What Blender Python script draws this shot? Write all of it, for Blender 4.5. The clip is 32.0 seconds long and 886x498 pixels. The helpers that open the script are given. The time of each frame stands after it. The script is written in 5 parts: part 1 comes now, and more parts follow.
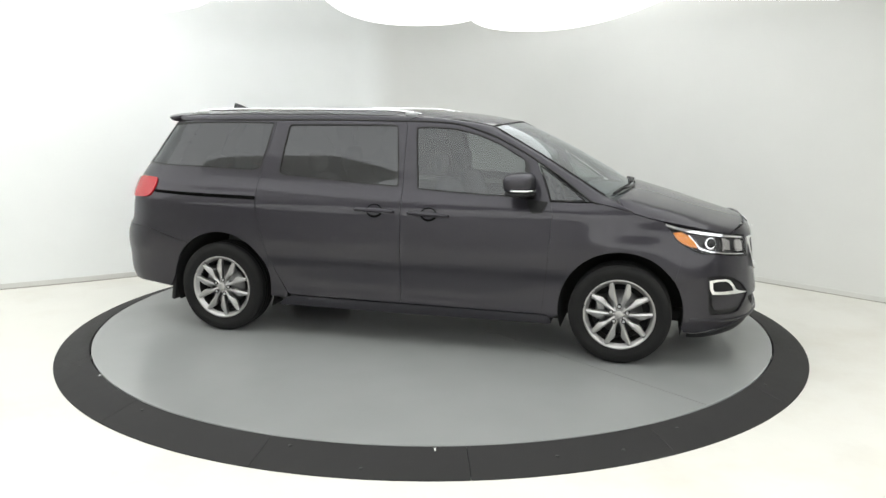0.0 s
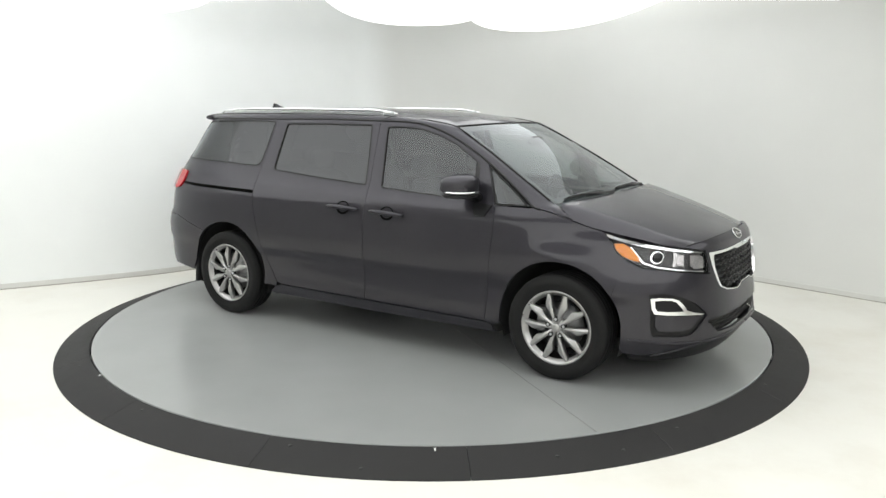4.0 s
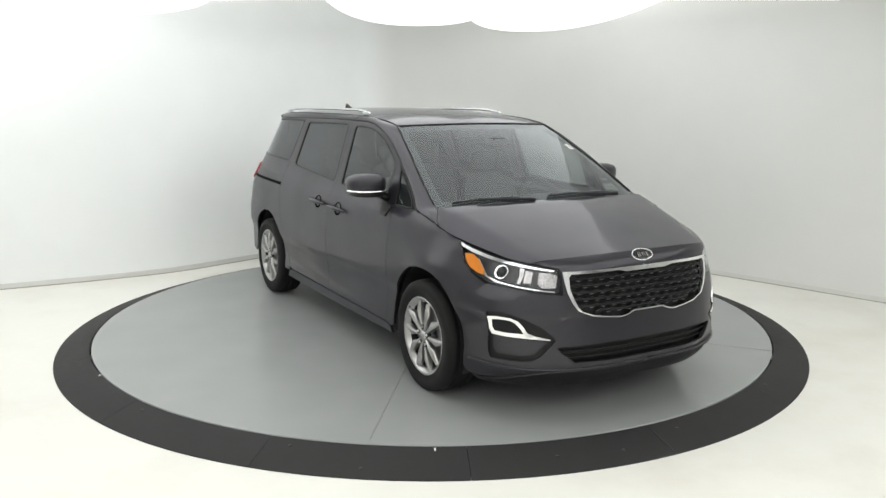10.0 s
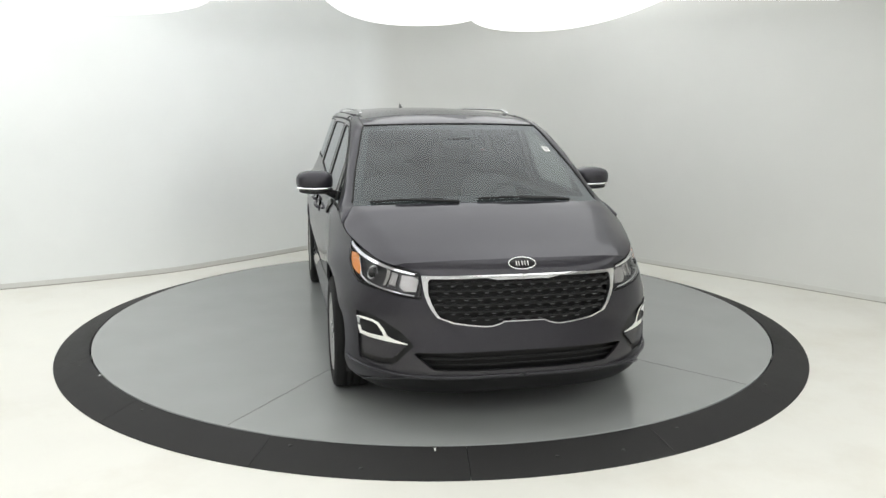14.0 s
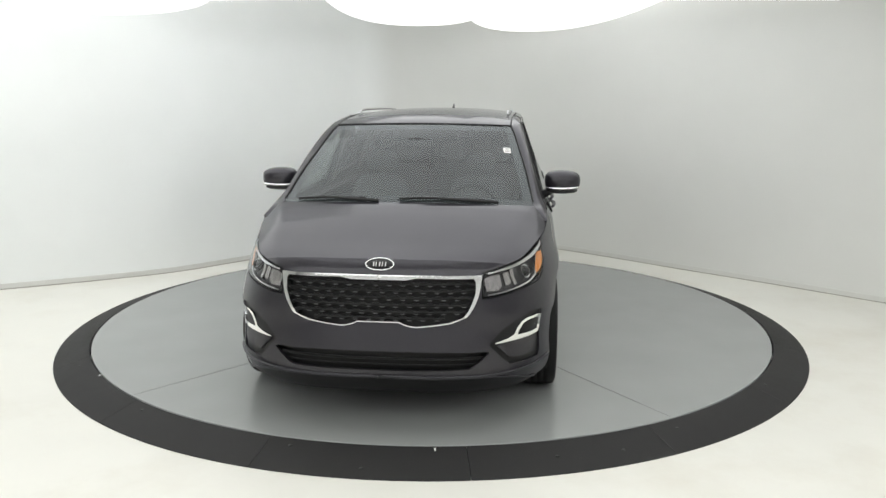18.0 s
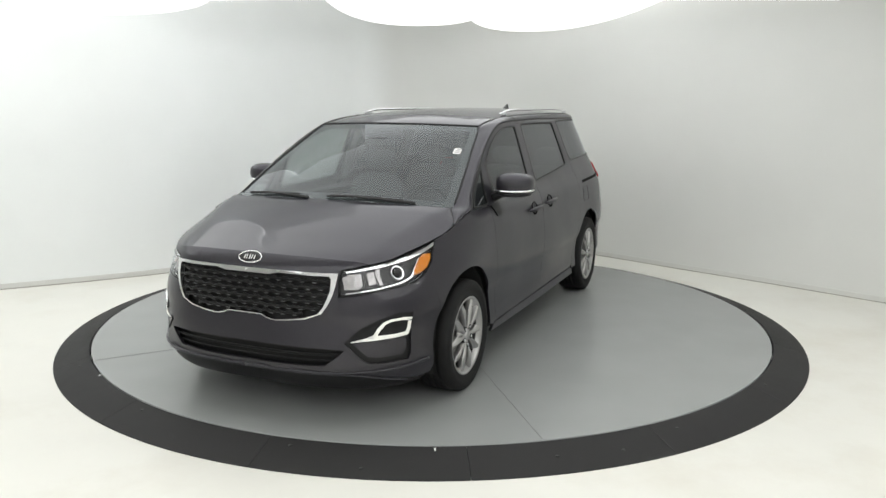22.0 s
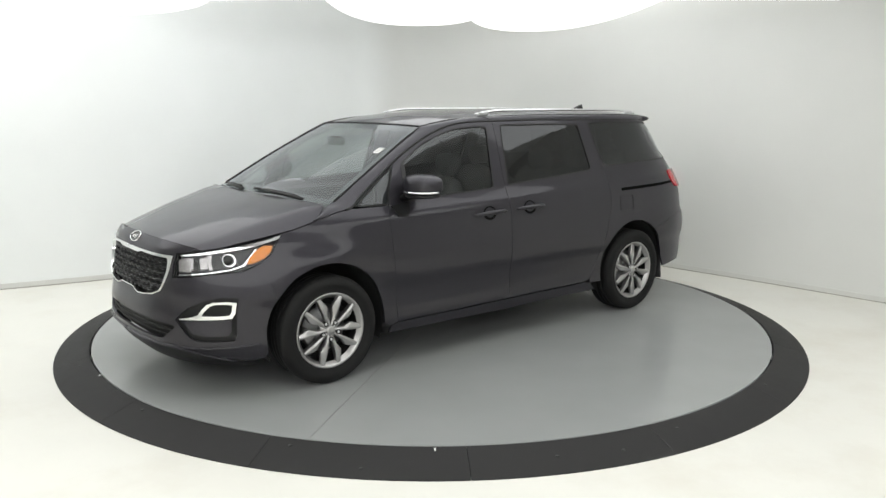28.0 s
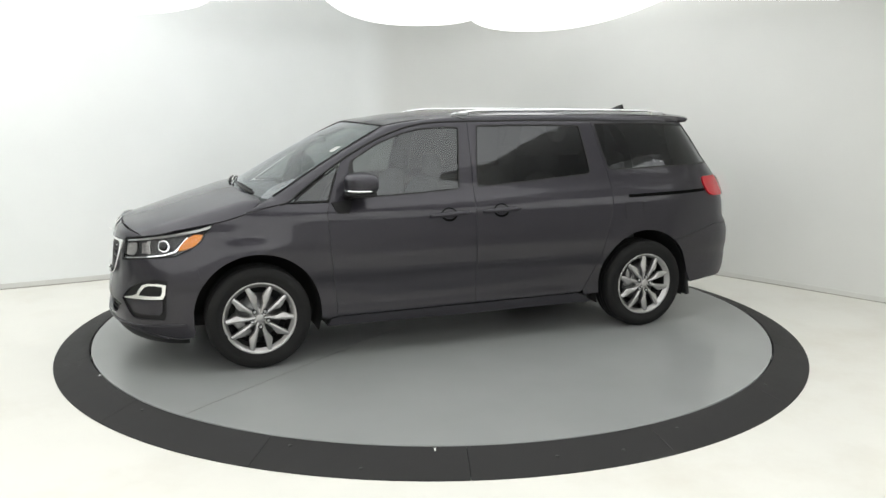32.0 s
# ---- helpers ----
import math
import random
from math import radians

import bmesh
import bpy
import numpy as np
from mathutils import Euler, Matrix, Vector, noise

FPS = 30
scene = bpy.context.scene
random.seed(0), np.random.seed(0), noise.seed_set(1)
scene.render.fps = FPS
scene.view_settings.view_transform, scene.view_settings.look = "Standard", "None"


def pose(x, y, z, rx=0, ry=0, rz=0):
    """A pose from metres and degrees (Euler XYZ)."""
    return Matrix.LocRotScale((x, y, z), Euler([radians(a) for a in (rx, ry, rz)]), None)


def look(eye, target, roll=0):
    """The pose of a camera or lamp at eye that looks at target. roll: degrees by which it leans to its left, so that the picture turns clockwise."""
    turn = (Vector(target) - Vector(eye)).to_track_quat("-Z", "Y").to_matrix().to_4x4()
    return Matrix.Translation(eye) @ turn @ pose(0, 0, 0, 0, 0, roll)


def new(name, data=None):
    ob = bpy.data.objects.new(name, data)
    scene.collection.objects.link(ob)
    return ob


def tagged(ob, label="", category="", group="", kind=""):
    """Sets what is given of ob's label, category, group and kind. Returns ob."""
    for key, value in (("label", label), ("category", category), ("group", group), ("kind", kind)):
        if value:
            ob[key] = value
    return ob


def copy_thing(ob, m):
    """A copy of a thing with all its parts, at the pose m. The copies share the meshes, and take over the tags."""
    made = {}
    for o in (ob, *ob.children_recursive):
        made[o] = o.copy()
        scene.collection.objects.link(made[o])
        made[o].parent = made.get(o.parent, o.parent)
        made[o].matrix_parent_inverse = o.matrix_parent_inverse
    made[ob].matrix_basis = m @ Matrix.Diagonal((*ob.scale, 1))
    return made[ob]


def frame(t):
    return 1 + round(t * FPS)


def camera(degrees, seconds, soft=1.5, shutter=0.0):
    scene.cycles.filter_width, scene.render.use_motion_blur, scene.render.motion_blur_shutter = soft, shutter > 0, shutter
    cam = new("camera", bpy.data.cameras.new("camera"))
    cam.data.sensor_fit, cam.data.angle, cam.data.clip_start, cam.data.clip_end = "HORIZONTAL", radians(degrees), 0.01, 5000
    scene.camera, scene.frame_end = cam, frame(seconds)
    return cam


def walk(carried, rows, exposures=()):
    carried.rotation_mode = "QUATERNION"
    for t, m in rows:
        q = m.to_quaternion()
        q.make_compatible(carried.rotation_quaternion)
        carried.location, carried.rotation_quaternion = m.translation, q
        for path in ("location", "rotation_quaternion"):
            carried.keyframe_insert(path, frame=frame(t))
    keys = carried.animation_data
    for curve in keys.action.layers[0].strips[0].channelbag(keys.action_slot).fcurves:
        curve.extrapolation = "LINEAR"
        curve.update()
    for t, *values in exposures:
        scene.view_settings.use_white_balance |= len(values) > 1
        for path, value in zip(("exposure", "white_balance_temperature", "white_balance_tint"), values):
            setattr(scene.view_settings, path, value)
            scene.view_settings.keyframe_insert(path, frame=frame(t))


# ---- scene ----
# ---------------------------------------------------------------- camera
SECONDS = 32.0
cam = camera(58.19, SECONDS, soft=1.5)
EYE = Vector((0.0, -6.667, 1.780))
PAN, TILT, ROLL = radians(0.697), radians(10.371), 0.200
AIM = EYE + Vector((math.sin(PAN) * math.cos(TILT), math.cos(PAN) * math.cos(TILT), -math.sin(TILT)))
walk(cam, [(0.0, look(EYE, AIM, ROLL)), (SECONDS, look(EYE, AIM, ROLL))],
     exposures=[(0.0, 0.17), (4.0, 0.13), (8.0, 0.05), (13.0, -0.04), (19.0, -0.09), (24.0, -0.04), (28.0, 0.0), (32.0, 0.02)])

# the turntable: heading of the van in degrees at the start, and degrees per second
HEAD0, SPIN = -15.898, -4.4904

# ---------------------------------------------------------------- world and light
world = bpy.data.worlds.new("world")
scene.world = world
world.use_nodes = True
world.node_tree.nodes["Background"].inputs[0].default_value = (0.9, 0.95, 1.0, 1)
world.node_tree.nodes["Background"].inputs[1].default_value = 0.05

PANEL_GLOW = 1.45
UP_GLOW = 2.9
scene.view_settings.exposure = 0.0


# ---------------------------------------------------------------- materials
def mat(name, color, rough=0.5, metal=0.0, coat=0.0, spec=0.5, noise_amt=0.0, noise_scale=8.0, bump=0.0, bump_scale=200.0,
        rough_amt=0.0, glow=0.0, coat_rough=0.03):
    """Principled material with two scales of colour variation, roughness variation and fine bump."""
    m = bpy.data.materials.new(name)
    m.use_nodes = True
    nt = m.node_tree
    b = nt.nodes["Principled BSDF"]
    b.inputs["Roughness"].default_value = rough
    b.inputs["Metallic"].default_value = metal
    b.inputs["Coat Weight"].default_value = coat
    b.inputs["Coat Roughness"].default_value = coat_rough
    b.inputs["Specular IOR Level"].default_value = spec
    col = (*color, 1)
    b.inputs["Base Color"].default_value = col
    geo = nt.nodes.new("ShaderNodeTexCoord")
    if noise_amt > 0:
        n1 = nt.nodes.new("ShaderNodeTexNoise")
        n1.inputs["Scale"].default_value = noise_scale
        n1.inputs["Detail"].default_value = 6
        n2 = nt.nodes.new("ShaderNodeTexNoise")
        n2.inputs["Scale"].default_value = noise_scale * 0.13
        n2.inputs["Detail"].default_value = 3
        add = nt.nodes.new("ShaderNodeMath")
        add.operation = "ADD"
        nt.links.new(geo.outputs["Object"], n1.inputs["Vector"])
        nt.links.new(geo.outputs["Object"], n2.inputs["Vector"])
        nt.links.new(n1.outputs["Fac"], add.inputs[0])
        nt.links.new(n2.outputs["Fac"], add.inputs[1])
        rmp = nt.nodes.new("ShaderNodeMapRange")
        rmp.inputs["From Min"].default_value = 0.3
        rmp.inputs["From Max"].default_value = 1.7
        rmp.inputs["To Min"].default_value = 1 - noise_amt
        rmp.inputs["To Max"].default_value = 1 + noise_amt
        nt.links.new(add.outputs[0], rmp.inputs["Value"])
        mul = nt.nodes.new("ShaderNodeVectorMath")
        mul.operation = "SCALE"
        mul.inputs[0].default_value = color
        nt.links.new(rmp.outputs[0], mul.inputs["Scale"])
        nt.links.new(mul.outputs[0], b.inputs["Base Color"])
        if rough_amt > 0:
            rr = nt.nodes.new("ShaderNodeMapRange")
            rr.inputs["From Min"].default_value = 0.3
            rr.inputs["From Max"].default_value = 1.7
            rr.inputs["To Min"].default_value = max(0.02, rough - rough_amt)
            rr.inputs["To Max"].default_value = min(1, rough + rough_amt)
            nt.links.new(add.outputs[0], rr.inputs["Value"])
            nt.links.new(rr.outputs[0], b.inputs["Roughness"])
    if bump > 0:
        nb = nt.nodes.new("ShaderNodeTexNoise")
        nb.inputs["Scale"].default_value = bump_scale
        nb.inputs["Detail"].default_value = 4
        nt.links.new(geo.outputs["Object"], nb.inputs["Vector"])
        bp = nt.nodes.new("ShaderNodeBump")
        bp.inputs["Strength"].default_value = bump
        bp.inputs["Distance"].default_value = 0.002
        nt.links.new(nb.outputs["Fac"], bp.inputs["Height"])
        nt.links.new(bp.outputs[0], b.inputs["Normal"])
    if glow > 0:
        b.inputs["Emission Color"].default_value = (0.985, 1, 0.995, 1)
        b.inputs["Emission Strength"].default_value = glow
    return m


def glass(name, tint, ior=1.5, extra=0.0, rough=0.0, haze=0.0):
    """Thin glass: tinted see-through body with a mirror coat that grows towards grazing angles."""
    m = bpy.data.materials.new(name)
    m.use_nodes = True
    nt = m.node_tree
    nt.nodes.remove(nt.nodes["Principled BSDF"])
    out = nt.nodes["Material Output"]
    tr = nt.nodes.new("ShaderNodeBsdfTransparent")
    tr.inputs[0].default_value = (*tint, 1)
    gl = nt.nodes.new("ShaderNodeBsdfGlossy")
    gl.inputs["Roughness"].default_value = rough
    gl.inputs[0].default_value = (0.95, 0.97, 1, 1)
    fr = nt.nodes.new("ShaderNodeLayerWeight")
    fr.inputs["Blend"].default_value = 0.5
    pw = nt.nodes.new("ShaderNodeMath")
    pw.operation = "POWER"
    pw.inputs[1].default_value = 5.2
    ad = nt.nodes.new("ShaderNodeMath")
    ad.operation = "MULTIPLY_ADD"
    ad.use_clamp = True
    ad.inputs[1].default_value = 0.92
    ad.inputs[2].default_value = ((ior - 1) / (ior + 1)) ** 2 + extra
    nt.links.new(fr.outputs["Facing"], pw.inputs[0])
    nt.links.new(pw.outputs[0], ad.inputs[0])
    body = tr
    # pale diffuse veil: hazy brightness mixed into the glass colour
    if haze:
        df = nt.nodes.new("ShaderNodeBsdfDiffuse")
        df.inputs[0].default_value = (0.72, 0.80, 0.80, 1)
        body = nt.nodes.new("ShaderNodeMixShader")
        tc = nt.nodes.new("ShaderNodeTexCoord")
        nz = nt.nodes.new("ShaderNodeTexNoise")
        nz.inputs["Scale"].default_value = 3.0
        nz.inputs["Detail"].default_value = 5
        dr = nt.nodes.new("ShaderNodeMapRange")
        dr.inputs["To Min"].default_value = haze * 0.75
        dr.inputs["To Max"].default_value = haze * 1.25
        nt.links.new(tc.outputs["Object"], nz.inputs["Vector"])
        nt.links.new(nz.outputs["Fac"], dr.inputs[0])
        nt.links.new(dr.outputs[0], body.inputs[0])
        nt.links.new(tr.outputs[0], body.inputs[1])
        nt.links.new(df.outputs[0], body.inputs[2])
    mix = nt.nodes.new("ShaderNodeMixShader")
    nt.links.new(ad.outputs[0], mix.inputs[0])
    nt.links.new(body.outputs[0], mix.inputs[1])
    nt.links.new(gl.outputs[0], mix.inputs[2])
    nt.links.new(mix.outputs[0], out.inputs[0])
    return m


M_WALL = mat("white_wall_paint", (0.90, 0.915, 0.905), 0.65, noise_amt=0.02, noise_scale=3, bump=0.06, bump_scale=60)
M_PLAIN = mat("plain_wall_paint", (0.88, 0.89, 0.875), 0.65, noise_amt=0.02, noise_scale=3)
M_GREY = mat("plain_grey_wall_paint", (0.55, 0.55, 0.55), 0.6, noise_amt=0.1, noise_scale=4)
M_GRIME_SHADE = mat("grime_and_shade_joint", (0.36, 0.345, 0.30), 0.8, noise_amt=0.5, noise_scale=5)
M_FLOOR = mat("cream_floor_paint", (0.77, 0.76, 0.705), 0.45, noise_amt=0.05, noise_scale=3, rough_amt=0.06)
# faint tan scuffs and drag marks on the floor paint
nt = M_FLOOR.node_tree
bs = nt.nodes["Principled BSDF"]
tc = nt.nodes.new("ShaderNodeTexCoord")
n1 = nt.nodes.new("ShaderNodeTexNoise")
n1.inputs["Scale"].default_value = 0.9
n1.inputs["Detail"].default_value = 9
n1.inputs["Roughness"].default_value = 0.65
mr = nt.nodes.new("ShaderNodeMapRange")
mr.inputs["From Min"].default_value = 0.50
mr.inputs["From Max"].default_value = 0.74
mr.inputs["To Max"].default_value = 0.34
cm = nt.nodes.new("ShaderNodeMix")
cm.data_type = "RGBA"
cm.inputs[7].default_value = (0.56, 0.51, 0.41, 1)
nt.links.new(tc.outputs["Object"], n1.inputs["Vector"])
nt.links.new(n1.outputs["Fac"], mr.inputs[0])
nt.links.new(mr.outputs[0], cm.inputs[0])
nt.links.new(bs.inputs["Base Color"].links[0].from_socket, cm.inputs[6])
nt.links.new(cm.outputs[2], bs.inputs["Base Color"])
M_CEIL = mat("ceiling_paint", (0.87, 0.87, 0.87), 0.8, noise_amt=0.02)
M_HOUSING = mat("white_lamp_housing", (0.75, 0.75, 0.74), 0.5, noise_amt=0.03, noise_scale=5)
# right wall's dimmer light put into the colour, blended in at the corner
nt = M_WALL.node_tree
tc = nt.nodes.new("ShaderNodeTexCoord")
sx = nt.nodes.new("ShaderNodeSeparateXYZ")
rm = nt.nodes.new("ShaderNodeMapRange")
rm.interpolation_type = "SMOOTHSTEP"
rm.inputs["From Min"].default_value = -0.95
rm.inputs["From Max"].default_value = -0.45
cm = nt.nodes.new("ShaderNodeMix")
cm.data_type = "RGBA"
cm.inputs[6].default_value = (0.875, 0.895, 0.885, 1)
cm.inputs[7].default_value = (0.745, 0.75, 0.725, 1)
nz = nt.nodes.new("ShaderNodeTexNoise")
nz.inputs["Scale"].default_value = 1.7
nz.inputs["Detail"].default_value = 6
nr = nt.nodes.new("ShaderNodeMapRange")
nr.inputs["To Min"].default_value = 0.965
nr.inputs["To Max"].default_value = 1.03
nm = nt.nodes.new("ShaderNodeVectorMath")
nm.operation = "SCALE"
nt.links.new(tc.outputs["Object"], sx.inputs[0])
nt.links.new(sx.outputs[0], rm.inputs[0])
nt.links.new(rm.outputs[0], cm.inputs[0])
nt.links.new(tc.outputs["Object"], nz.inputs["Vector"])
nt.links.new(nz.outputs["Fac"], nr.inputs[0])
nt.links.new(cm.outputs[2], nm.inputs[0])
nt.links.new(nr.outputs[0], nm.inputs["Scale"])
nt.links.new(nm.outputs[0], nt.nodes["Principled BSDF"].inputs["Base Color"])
M_TRIM = mat("base_trim_paint", (0.70, 0.70, 0.67), 0.5, noise_amt=0.05, noise_scale=9)
M_GLOW = mat("light_diffuser", (0.9, 0.9, 0.9), 0.6, glow=PANEL_GLOW)
M_WALL_FILL = mat("added_fill_glow", (0.9, 0.9, 0.9), 0.6, glow=UP_GLOW)
M_DISC = mat("grey_turntable_paint", (0.295, 0.303, 0.302), 0.22, spec=0.5, noise_amt=0.08, noise_scale=2.2, rough_amt=0.04)
M_RAMP = mat("black_rubber_ramp", (0.0165, 0.0160, 0.0162), 0.7, spec=0.35, noise_amt=0.25, noise_scale=14, bump=0.3, bump_scale=160, rough_amt=0.1)
nt = M_RAMP.node_tree
bs = nt.nodes["Principled BSDF"]
oi = nt.nodes.new("ShaderNodeObjectInfo")
rr = nt.nodes.new("ShaderNodeMapRange")
rr.inputs["To Min"].default_value = 0.86
rr.inputs["To Max"].default_value = 1.18
sc = nt.nodes.new("ShaderNodeVectorMath")
sc.operation = "SCALE"
nt.links.new(oi.outputs["Random"], rr.inputs[0])
nt.links.new(bs.inputs["Base Color"].links[0].from_socket, sc.inputs[0])
nt.links.new(rr.outputs[0], sc.inputs["Scale"])
nt.links.new(sc.outputs[0], bs.inputs["Base Color"])
M_WHITEMARK = mat("white_mark_paint", (0.8, 0.8, 0.78), 0.5)
M_SEAM = mat("plate_joint_filler", (0.19, 0.19, 0.19), 0.6)
M_BOLT = mat("worn_bolt_steel", (0.03, 0.03, 0.03), 0.5, metal=0.5)


# ---------------------------------------------------------------- mesh helpers
def finish(ob, material, smooth=True):
    if material:
        ob.data.materials.append(material)
    if smooth:
        ob.data.polygons.foreach_set("use_smooth", [True] * len(ob.data.polygons))
    return ob


def part(name, bm, material, parent=None, label="", smooth=True):
    """Links a bmesh as one mesh object under a thing or part."""
    me = bpy.data.meshes.new(name)
    bm.normal_update()
    bm.to_mesh(me)
    bm.free()
    ob = finish(new(name, me), material, smooth)
    if parent is not None:
        ob.parent = parent
    if label:
        tagged(ob, label)
    return ob


def sharpen(bm, deg=35):
    lim = radians(deg)
    for e in bm.edges:
        if len(e.link_faces) == 2 and e.calc_face_angle(0) > lim:
            e.smooth = False


def grid_faces(bm, rows):
    for a, b in zip(rows, rows[1:]):
        for i in range(len(a) - 1):
            bm.faces.new((a[i], a[i + 1], b[i + 1], b[i]))


def boxy(bm, cx, cy, cz, sx, sy, sz, bevel=0.0, m=None):
    r = bmesh.ops.create_cube(bm, size=1)
    vs = r["verts"]
    bmesh.ops.scale(bm, vec=(sx, sy, sz), verts=vs)
    if bevel > 0:
        es = list({e for v in vs for e in v.link_edges})
        rb = bmesh.ops.bevel(bm, geom=es, offset=bevel, segments=2, affect="EDGES", profile=0.6)
        vs = list({v for f in rb["faces"] for v in f.verts} | {v for v in vs if v.is_valid})
    mm = Matrix.Translation((cx, cy, cz)) @ (m or Matrix())
    bmesh.ops.transform(bm, matrix=mm, verts=vs)
    return vs


def lathe(profile, segs=48, axis="y"):
    """Turns (radius, along) points about the axis into a surface of revolution."""
    bm = bmesh.new()
    rows = []
    for r, h in profile:
        row = []
        for i in range(segs):
            a = 2 * math.pi * i / segs
            c, s = r * math.cos(a), r * math.sin(a)
            row.append(bm.verts.new((c, h, s) if axis == "y" else (c, s, h)))
        rows.append(row + [row[0]])
    grid_faces(bm, rows)
    bmesh.ops.recalc_face_normals(bm, faces=bm.faces)
    return bm


def tube(path, radius, segs=10, close=False, flat=1.0):
    """A round bar along a list of points; radius may be a list."""
    bm = bmesh.new()
    pts = [Vector(q) for q in path]
    n = len(pts)
    rows = []
    up = Vector((0, 0, 1))
    for i, q in enumerate(pts):
        d = (pts[(i + 1) % n] - pts[i - 1]) if close else (pts[min(i + 1, n - 1)] - pts[max(i - 1, 0)])
        d.normalize()
        a = d.cross(up)
        if a.length < 1e-3:
            a = d.cross(Vector((0, 1, 0)))
        a.normalize()
        b = a.cross(d).normalized()
        r = radius[i] if isinstance(radius, (list, tuple)) else radius
        row = [bm.verts.new(q + a * (r * math.cos(2 * math.pi * k / segs)) + b * (r * flat * math.sin(2 * math.pi * k / segs))) for k in range(segs)]
        rows.append(row + [row[0]])
    if close:
        rows.append(rows[0])
    grid_faces(bm, rows)
    if not close:
        bm.faces.new(rows[0][:-1][::-1])
        bm.faces.new(rows[-1][:-1])
    bmesh.ops.recalc_face_normals(bm, faces=bm.faces)
    return bm


def smooth_path(pts, n=8):
    """Catmull-Rom through points of any dimension."""
    P = [np.array(q, float) for q in pts]
    P = [2 * P[0] - P[1]] + P + [2 * P[-1] - P[-2]]
    out = []
    for i in range(1, len(P) - 2):
        for k in range(n):
            t = k / n
            a, b, c, d = P[i - 1], P[i], P[i + 1], P[i + 2]
            out.append(0.5 * (2 * b + (c - a) * t + (2 * a - 5 * b + 4 * c - d) * t * t + (3 * b - a - 3 * c + d) * t ** 3))
    out.append(P[-2])
    return out


# ---------------------------------------------------------------- the booth
FLOOR_Z = -0.078
CEIL_Z = 3.4
R_DISC, R_RAMP = 2.712, 2.966

# floor: one sheet under everything
bm = bmesh.new()
bmesh.ops.create_grid(bm, x_segments=2, y_segments=2, size=14)
bmesh.ops.translate(bm, vec=(0, 0, FLOOR_Z), verts=bm.verts)
tagged(part("floor", bm, M_FLOOR, smooth=False), "cream painted smooth concrete floor, lightly scuffed", "floor", kind="structure")

# backdrop: two plain walls that run into one another round a soft corner
WALL_LINE = smooth_path([(-11.5, -2.2), (-8.0, -0.55), (-5.6, 0.60), (-4.36, 1.19), (-3.67, 1.55), (-2.93, 2.01), (-2.43, 2.52), (-1.80, 3.24),
                         (-1.30, 3.82), (-1.05, 4.08), (-0.80, 4.28), (-0.48, 4.40), (-0.15, 4.42), (0.25, 4.30), (0.75, 4.06), (1.22, 3.78), (1.70, 3.42),
                         (2.29, 2.82), (2.81, 2.25), (3.41, 1.63), (3.89, 1.11), (4.31, 0.65), (6.2, -1.4), (9.5, -5.0)], 5)


def wall_strip(line, z0, z1, thick, zs=(0, 1)):
    bm = bmesh.new()
    rows_f, rows_b = [], []
    L = [Vector((q[0], q[1])) for q in line]
    for i, q in enumerate(L):
        d = (L[min(i + 1, len(L) - 1)] - L[max(i - 1, 0)]).normalized()
        n = Vector((-d.y, d.x))
        rows_f.append([bm.verts.new((q.x, q.y, z0 + (z1 - z0) * k)) for k in zs])
        o = q + n * thick
        rows_b.append([bm.verts.new((o.x, o.y, z0 + (z1 - z0) * k)) for k in zs])
    grid_faces(bm, rows_f)
    grid_faces(bm, rows_b)
    for k in (0, -1):
        for a, b, c, d in zip(rows_f, rows_f[1:], rows_b[1:], rows_b):
            bm.faces.new((a[k], b[k], c[k], d[k]))
    bmesh.ops.recalc_face_normals(bm, faces=bm.faces)
    sharpen(bm, 40)
    return bm


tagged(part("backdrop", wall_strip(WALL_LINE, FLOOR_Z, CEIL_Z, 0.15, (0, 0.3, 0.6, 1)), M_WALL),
       "plain white painted wall, shade painted in past its rounded corner", "wall", kind="structure")
trim_line = [np.array(q) for q in WALL_LINE]
TR = []
for i, q in enumerate(trim_line):
    d = trim_line[min(i + 1, len(trim_line) - 1)] - trim_line[max(i - 1, 0)]
    d = d / np.hypot(*d)
    TR.append(q + np.array((d[1], -d[0])) * 0.010)
tagged(part("baseboard", wall_strip(TR, FLOOR_Z, FLOOR_Z + 0.055, 0.012), M_TRIM),
       "low painted base trim along the white wall", "baseboard", kind="structure")

# dark line at the wall's foot: grime, with the gap's shadow in its colour
part("floor_joint", tube([(q[0] + 0.004, q[1] - 0.006, FLOOR_Z + 0.001) for q in TR], 0.007, 6), M_GRIME_SHADE, bpy.data.objects["baseboard"])
# unseen plain walls close the booth behind the camera; grey ones darken reflections
for nm, cx, cy, sx, sy in (("wall_south", 0, -9.6, 24, 0.2), ("wall_west", -11.6, -6.0, 0.2, 8.0), ("wall_east", 9.7, -7.3, 0.2, 4.8)):
    bm = bmesh.new()
    boxy(bm, cx, cy, (FLOOR_Z + CEIL_Z) / 2, sx, sy, CEIL_Z - FLOOR_Z)
    dark = nm != "wall_west"
    tagged(part(nm, bm, M_GREY if dark else M_PLAIN, smooth=False), "unseen plain wall, grey to darken the van's reflections" if dark else "plain white painted wall", "wall", kind="structure")
bm = bmesh.new()
boxy(bm, 0, -2, CEIL_Z + 0.1, 26, 18, 0.2)
tagged(part("ceiling", bm, M_CEIL, smooth=False), "plain white ceiling", "ceiling", kind="structure")

# glowing overhead diffusers with rounded, lobed ends
PANEL_Z = 2.62


